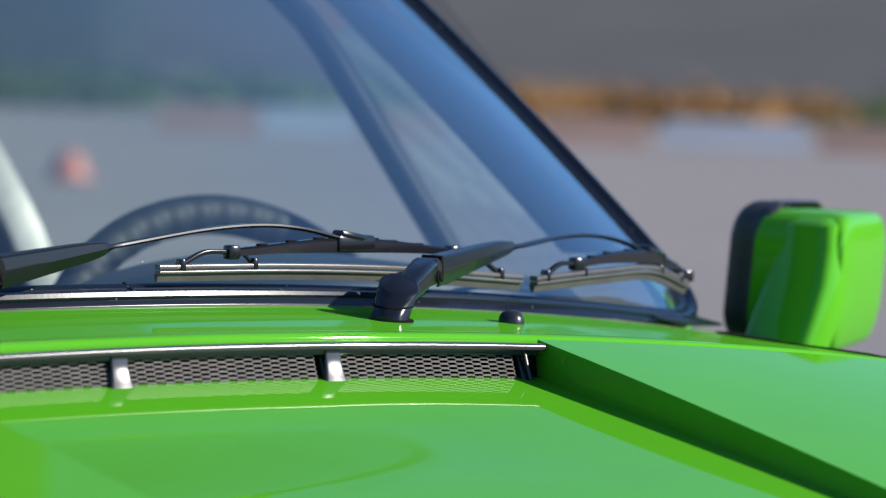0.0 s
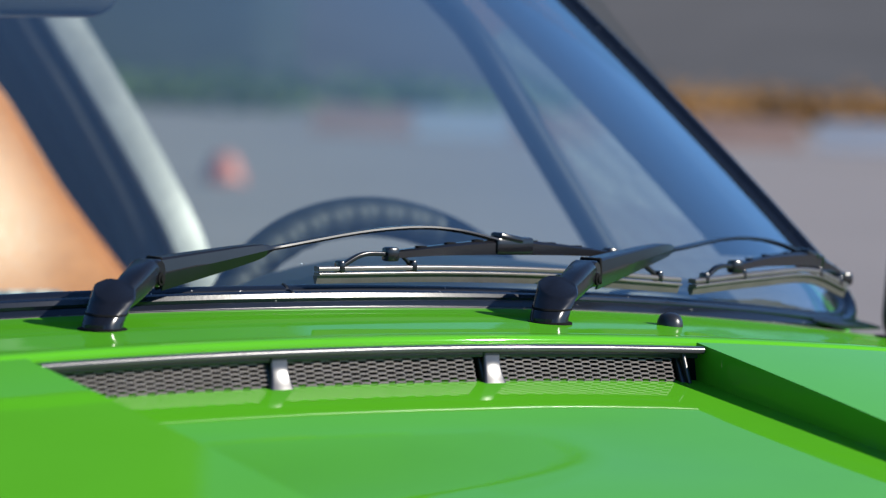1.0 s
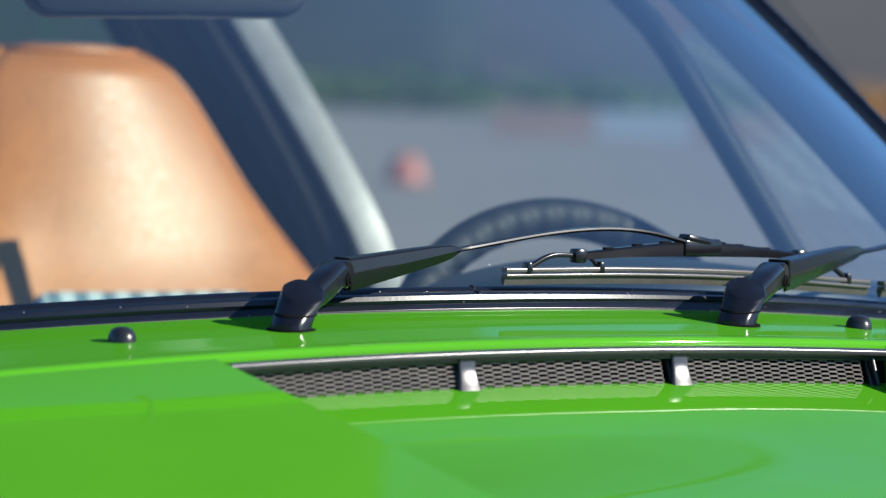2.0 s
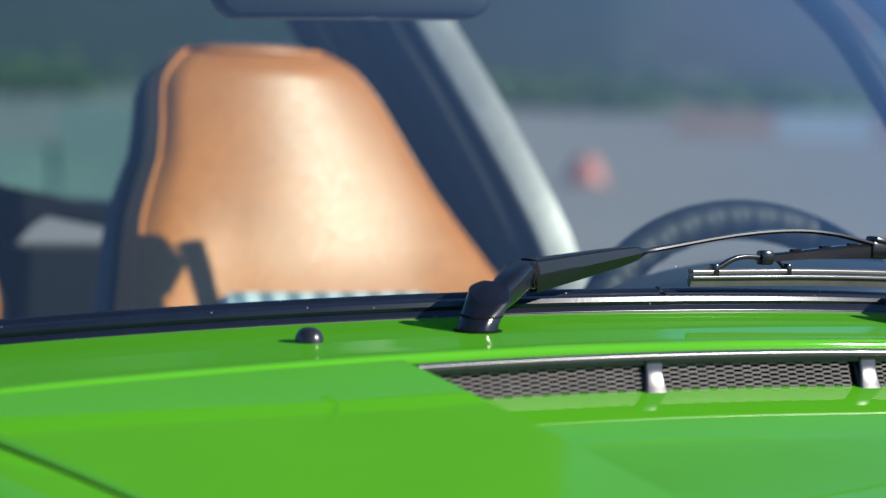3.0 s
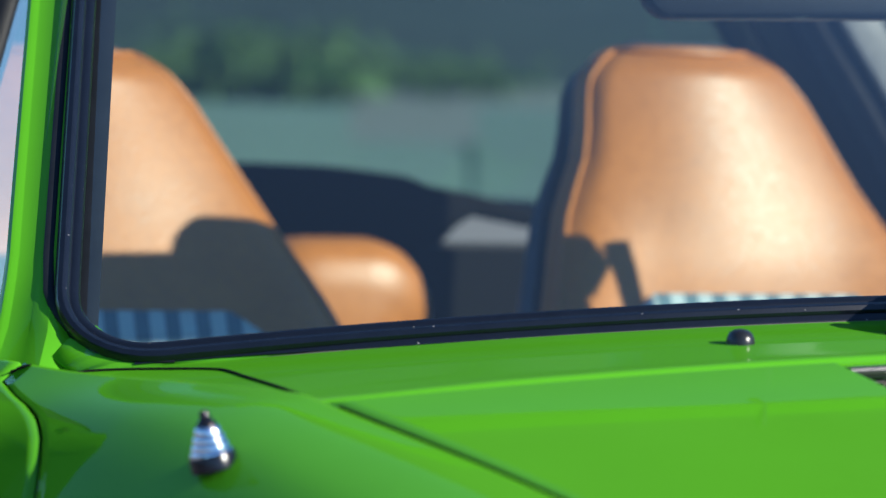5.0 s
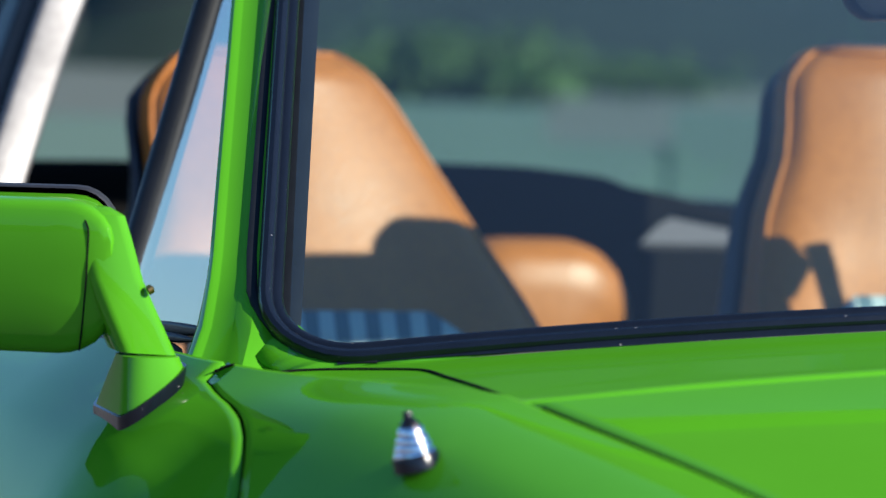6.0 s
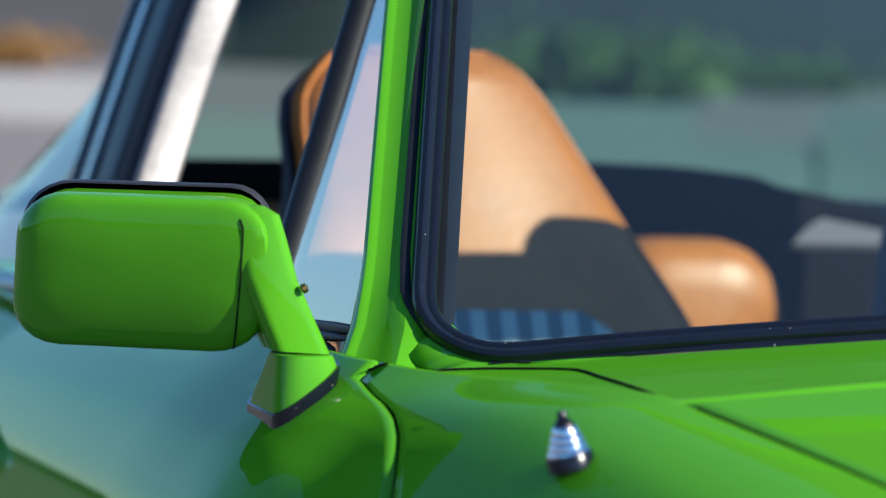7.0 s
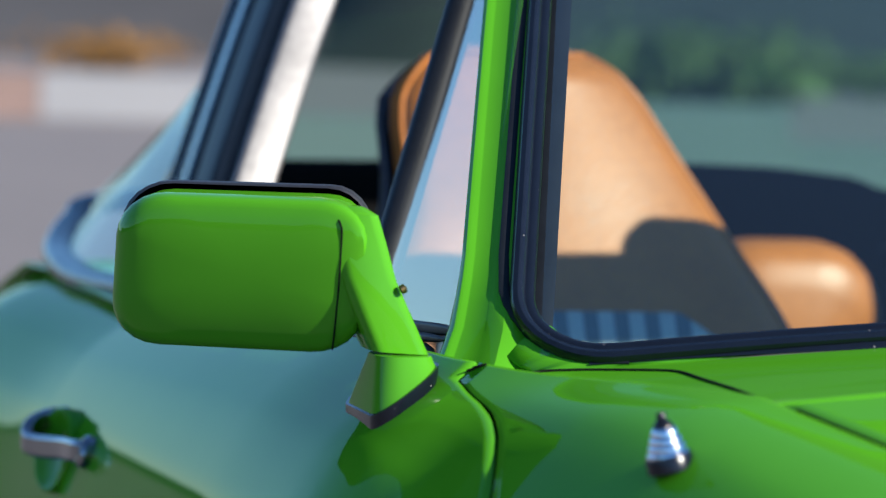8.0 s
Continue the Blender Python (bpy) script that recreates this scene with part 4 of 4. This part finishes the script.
def seat(x0, name, insert_top, slant, drop, trim):
    """A high-backed seat, tan leather with a black shell and chequered insert."""
    def half(z):
        return curve_at(((0.45, 0.235), (0.70, 0.235), (0.80, 0.236), (0.845, 0.222), (0.90, 0.197), (0.95, 0.173), (0.993, 0.152), (1.04, 0.131), (1.06, 0.122), (1.075, 0.113), (1.088, 0.103), (1.098, 0.092), (1.106, 0.079), (1.112, 0.062), (1.115, 0.045)), z)

    def face(u, z, out=0.0):
        w = half(z) * u
        lean = 0.57 * min(0, z - 0.9) + 0.36 * max(0, z - 0.9)
        w -= slant * 0.21 * max(0, z - 0.9)
        if u < 0:
            w -= u * trim * smoothstep(1.08, 0.93, z)
        if slant > 0.4 and u < 0:
            w -= u * (0.008 * math.exp(-(((z - 1.006) / 0.04) ** 2)) - 0.007 * math.exp(-(((z - 1.085) / 0.022) ** 2)))
        bolster = -0.014 * smoothstep(0.45, 0.85, abs(u)) * smoothstep(1.0, 0.85, z) + 0.026 * (u * u) * smoothstep(0.84, 0.98, z)
        roll = 0.016 * smoothstep(0.80, 1.0, abs(u)) ** 2 + 0.018 * smoothstep(0.95, 1.0, abs(u)) + 0.02 * smoothstep(1.09, 1.115, z)
        return Vector((x0 + w, 1.195 + lean + bolster + roll - out, z - drop * smoothstep(0.95, 1.1, z)))

    zs = steps(0.45, 1.06, 22) + [1.073, 1.082, 1.090, 1.096, 1.101, 1.1055, 1.109, 1.112, 1.114, 1.115]
    us = [-1, -0.99, -0.98, -0.965, -0.95, -0.935, -0.92, -0.89, -0.85] + steps(-0.8, 0.8, 20) + [0.85, 0.89, 0.92, 0.935, 0.95, 0.965, 0.98, 0.99, 1]
    back = part(name, sheet([[face(u, z) for u in us] for z in zs]), LEATHER, car, "tan leather high-backed seat with black shell", thick=0.02)
    shell_rows, thin = [], 0.68 if slant > 0.4 else 1.0
    for z in zs:
        slim = 1 - 0.09 * smoothstep(1.05, 1.105, z)
        shell_rows.append([face(u * slim, z) + Vector((0, thin * 0.022 + thin * d * (1 - 0.85 * smoothstep(0.86, 1.06, z)), 0)) for u, d in ((-1.03, -0.012), (-1.06, 0.012), (-1.0, 0.06), (-0.6, 0.072), (0, 0.075), (0.6, 0.072), (0.96, 0.05), (1.06, 0.012), (1.03, -0.012))])
    part("seat_shell", sheet(shell_rows), SHELL, back, "blue-black vinyl seat shell", thick=0.004)
    piping = [face(-0.955, z, 0.0) for z in zs[:-3]] + [face(u, zs[-4], 0.003) for u in steps(-0.86, 0.86, 12)] + [face(0.955, z, 0.0) for z in reversed(zs[:-3])]
    part("piping", sweep(piping, oval(0.0034, 0.0034, 8), up=(0, -1, 0)), LEATHER, back)
    part("chequer_insert", sheet([[face(u * (1 - 0.22 * smoothstep(insert_top - 0.03, insert_top, z) ** 2), z, 0.004) for u in steps(-0.66, 0.66, 14)] for z in steps(0.56, insert_top, 12)]), CHECK, back, "black and white chequered cloth insert", thick=0.004)
    part("seat_cushion", merge(block(0.44, 0.46, 0.14, pose(x0, 0.93, 0.50, 8, 0, 0), 0.05, 4)), LEATHER, back)
    part("seat_base", block(0.40, 0.42, 0.16, pose(x0, 0.95, 0.37), 0.02), VINYL, back)


def check_material():
    m = material("chequered_cloth", (0.5, 0.5, 0.48), rough=0.9)
    n, l = m.node_tree.nodes, m.node_tree.links
    co, ck = n.new("ShaderNodeTexCoord"), n.new("ShaderNodeTexChecker")
    ck.inputs["Scale"].default_value = 70
    ck.inputs["Color1"].default_value, ck.inputs["Color2"].default_value = (0.38, 0.46, 0.46, 1), (0.09, 0.16, 0.19, 1)
    tall = n.new("ShaderNodeVectorMath")
    tall.operation = "MULTIPLY"
    tall.inputs[1].default_value = (1.0, 0.02, 0.02)
    l.new(co.outputs["Object"], tall.inputs[0])
    l.new(tall.outputs[0], ck.inputs["Vector"])
    l.new(ck.outputs["Color"], n["Principled BSDF"].inputs["Base Color"])
    return m


CHECK = check_material()
seat(-0.333, "passenger_seat", 0.862, 0.28, 0.018, 0.046)
seat(0.304, "driver_seat", 0.880, 0.47, 0.0, 0.0)


def rear_seat(x, y, z, w, h, r):
    """A small seat back with a generously rounded top and a cross seam."""
    def ring(dy, k):
        return [(x + a * k, y + dy - 0.14 * b, z + b * k) for a, b in rounded(w, h, r, 8)]
    back = part("rear_seat", None_cap(sheet([ring(dy, k) for dy, k in ((0.04, 0.98), (0.0, 1.0), (-0.03, 0.99), (-0.05, 0.95), (-0.062, 0.86), (-0.068, 0.7), (-0.071, 0.4), (-0.072, 0.1))], close=True), 0), LEATHER, car, "tan leather rear seat back")
    part("seam", sweep([(x + w * t, y - 0.0705 + 0.026 * (2 * t) ** 4, z + 0.092) for t in steps(-0.47, 0.47, 12)], oval(0.0022, 0.0022, 8)), LEATHER, back)


rear_seat(0.093, 1.840, 0.7208, 0.226, 0.349, 0.082)
rear_seat(-0.30, 1.68, 0.71, 0.36, 0.30, 0.08)
part("rear_bulkhead", block(1.16, 0.03, 0.34, pose(0.04, 1.97, 0.712), 0.01), CARPET, car)
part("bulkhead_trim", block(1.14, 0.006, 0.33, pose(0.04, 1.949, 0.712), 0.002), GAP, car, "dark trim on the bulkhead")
shelf = [(x, curve_at(((-0.6, 0.965), (0.02, 0.973), (0.115, 0.971), (0.195, 0.963), (0.278, 0.943), (0.38, 0.920), (0.52, 0.90)), x), curve_at(((-0.6, 0.86), (0.22, 0.87), (0.25, 0.90), (0.275, 0.918), (0.38, 0.900), (0.52, 0.885)), x)) for x in steps(-0.56, 0.50, 48)]
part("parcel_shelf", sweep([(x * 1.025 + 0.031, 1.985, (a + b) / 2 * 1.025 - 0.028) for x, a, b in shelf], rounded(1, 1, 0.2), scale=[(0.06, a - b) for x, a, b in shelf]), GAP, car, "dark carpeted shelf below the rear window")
part("cabin_floor", block(1.22, 1.8, 0.02, pose(0, 0.95, 0.31), 0.004), CARPET, car)
part("tunnel", sweep([(0, 0.2, 0.38), (0, 1.0, 0.38), (0, 1.7, 0.42)], rounded(0.22, 0.2, 0.06)), CARPET, car)

# ---- distance ----
def dir_at(yaw, dist, z=0.0):
    """A spot seen from the tripod at a bearing, degrees to the left side of straight back."""
    a = radians(yaw)
    return Vector((PIVOT[0] + dist * math.sin(a), PIVOT[1] + dist * math.cos(a), z))


cone = thing("traffic_cone", "orange traffic cone standing on the asphalt", "traffic cone", at=(14.9, 26.5, 0))
part("cone_body", lathe([(0.19, 0.03), (0.18, 0.05), (0.12, 0.20), (0.09, 0.25), (0, 0.26)]), ORANGE, cone)
part("cone_base", block(0.30, 0.30, 0.03, pose(0, 0, 0.0151), 0.01), ORANGE, cone)


def barrier(yaw, dist, length, h, mat, label, turn=0):
    p = dir_at(yaw, dist)
    b = thing("barrier_block", label, "barrier", group="barriers along the lot", at=p)
    b.rotation_euler = (0, 0, radians(-yaw + turn))
    part("block", sweep([(-length / 2, 0, 0), (length / 2, 0, 0)], [(-0.30, 0.001), (-0.30, 0.08 * h), (-0.2, 0.35 * h), (-0.10, 0.95 * h), (-0.06, h), (0.06, h), (0.10, 0.95 * h), (0.2, 0.35 * h), (0.30, 0.08 * h), (0.30, 0.001)]), mat, b, smooth=False)


REDDISH = material("red_brown_barrier", (0.19, 0.125, 0.105), rough=0.8, noise_scale=1.0, amount=0.2)
GREYBLUE = material("blue_grey_barrier", (0.21, 0.23, 0.27), rough=0.7, noise_scale=1.0, amount=0.12)
for yaw, length, mat, label in ((31.8, 1.9, REDDISH, "red-brown barrier block on asphalt"), (33.0, 2.0, GREYBLUE, "blue-grey barrier block on asphalt"), (34.6, 1.3, REDDISH, "red-brown barrier block on asphalt"), (37.6, 1.6, REDDISH, "red-brown barrier block on asphalt"), (39.8, 2.2, GREYBLUE, "blue-grey barrier block on asphalt"), (41.9, 1.6, REDDISH, "red-brown barrier block on asphalt")):
    barrier(yaw, 56, length, 0.45, mat, label)
for yaw, length, mat, label in ((9.0, 1.8, WHITE, "white barrier block on asphalt"), (6.8, 1.2, REDDISH, "red-brown barrier block on asphalt")):
    barrier(yaw, 40, length, 0.5, mat, label)
for yaw, length, h in ((14.0, 2.4, 0.50), (17.6, 1.5, 0.66), (20.2, 1.6, 0.42), (22.9, 1.4, 0.68)):
    barrier(yaw, 25, length, h, SEAGREEN, "pale grey-green barrier block on asphalt")


def leaf_clump(rng, size, count, spread):
    bm = bmesh.new()
    for _ in range(count):
        p = Vector((rng.gauss(0, spread[0]), rng.gauss(0, spread[1]), abs(rng.gauss(spread[2] * 0.9, spread[2] * 0.45))))
        m = Matrix.Translation(p) @ Euler((rng.uniform(0, 6), rng.uniform(0, 6), rng.uniform(0, 6))).to_matrix().to_4x4()
        s = size * rng.uniform(0.6, 1.3)
        vs = [bm.verts.new(m @ Vector(q)) for q in ((-s, 0, 0), (0, -s * 0.5, s * 0.1), (s, 0, 0), (0, s * 0.5, s * 0.1))]
        bm.faces.new(vs)
    return bm


rng = random.Random(4)
for yaw in [8.9, 19.4, 20.3, 21.2] + steps(27.5, 44, 12):
    mat = AUTUMN if rng.random() < (0.75 if yaw > 35 or yaw < 9 else 0.0) else SHRUB
    sh = thing("shrub", "low autumn-coloured shrub at the lot's edge" if mat is AUTUMN else "low green shrub at the lot's edge", "shrub", group="shrubs at the lot's edge", at=dir_at(yaw + rng.uniform(-0.3, 0.3), 78 + rng.uniform(-3, 3)))
    part("crown", leaf_clump(rng, 0.14, 420, (0.75, 0.4, 0.42)), mat, sh, smooth=False)
    part("stem", sweep([(0, 0, 0), (0.03, 0, 0.3), (0.0, 0.02, 0.55)], oval(0.03, 0.03, 8), up=(0, 1, 0), scale=[1, 0.8, 0.5]), CARPET, sh)
for yaw in (17.3, 18.5):
    sh = thing("bush", "green leafy bush beyond the lot", "bush", group="bushes beyond the lot", at=dir_at(yaw, 60))
    part("crown", leaf_clump(rng, 0.16, 700, (0.6, 0.5, 0.62)), SHRUB, sh, smooth=False)
    part("stem", sweep([(0, 0, 0), (0.03, 0, 0.4), (0.0, 0.02, 0.8)], oval(0.04, 0.04, 8), up=(0, 1, 0), scale=[1, 0.8, 0.5]), CARPET, sh)

def hillside(name, label, mat, a0, a1, rise, rows_):
    """A sheet of rising ground between two bearings."""
    ob = tagged(new(name, bpy.data.meshes.new(name)), label, "hillside", kind="structure")
    def spot(a, r, h):
        k = smoothstep(a0 - 0.01, a0 + rise, a) * (1 - smoothstep(a1 - 0.4 * rise, a1 + 0.01, a))
        n_ = noise.noise((a * 0.12, r * 0.01, 0.3)) * 0.10 * h
        return (PIVOT[0] + r * math.sin(radians(a)), PIVOT[1] + r * math.cos(radians(a)), -0.6 + (h + 0.6 + n_) * k)
    b = sheet([[spot(a, r, h) for a in steps(a0, a1, 70)] for r, h in rows_])
    b.to_mesh(ob.data)
    b.free()
    return finish(ob, mat)


hillside("backdrop", "grey-brown bare hillside beyond the lot", SLOPE, 3, 47, 3, ((95, -0.7), (112, 2.0), (150, 8)))
hillside("backdrop", "dark green wooded hillside beyond the lot", WOODED, 10, 31.5, 4, ((92, -0.7), (104, 2.0), (140, 12), (205, 48), (300, 125), (400, 225)))
hillside("backdrop", "low dark wooded ridge all round the lot", WOODED, 44, 330, 6, ((110, -0.7), (125, 3.0), (180, 11.0)))
hillside("backdrop", "far low line of trees behind the lot", WOODED, -32, 2, 3, ((240, -0.7), (250, 1.6), (300, 3.4)))
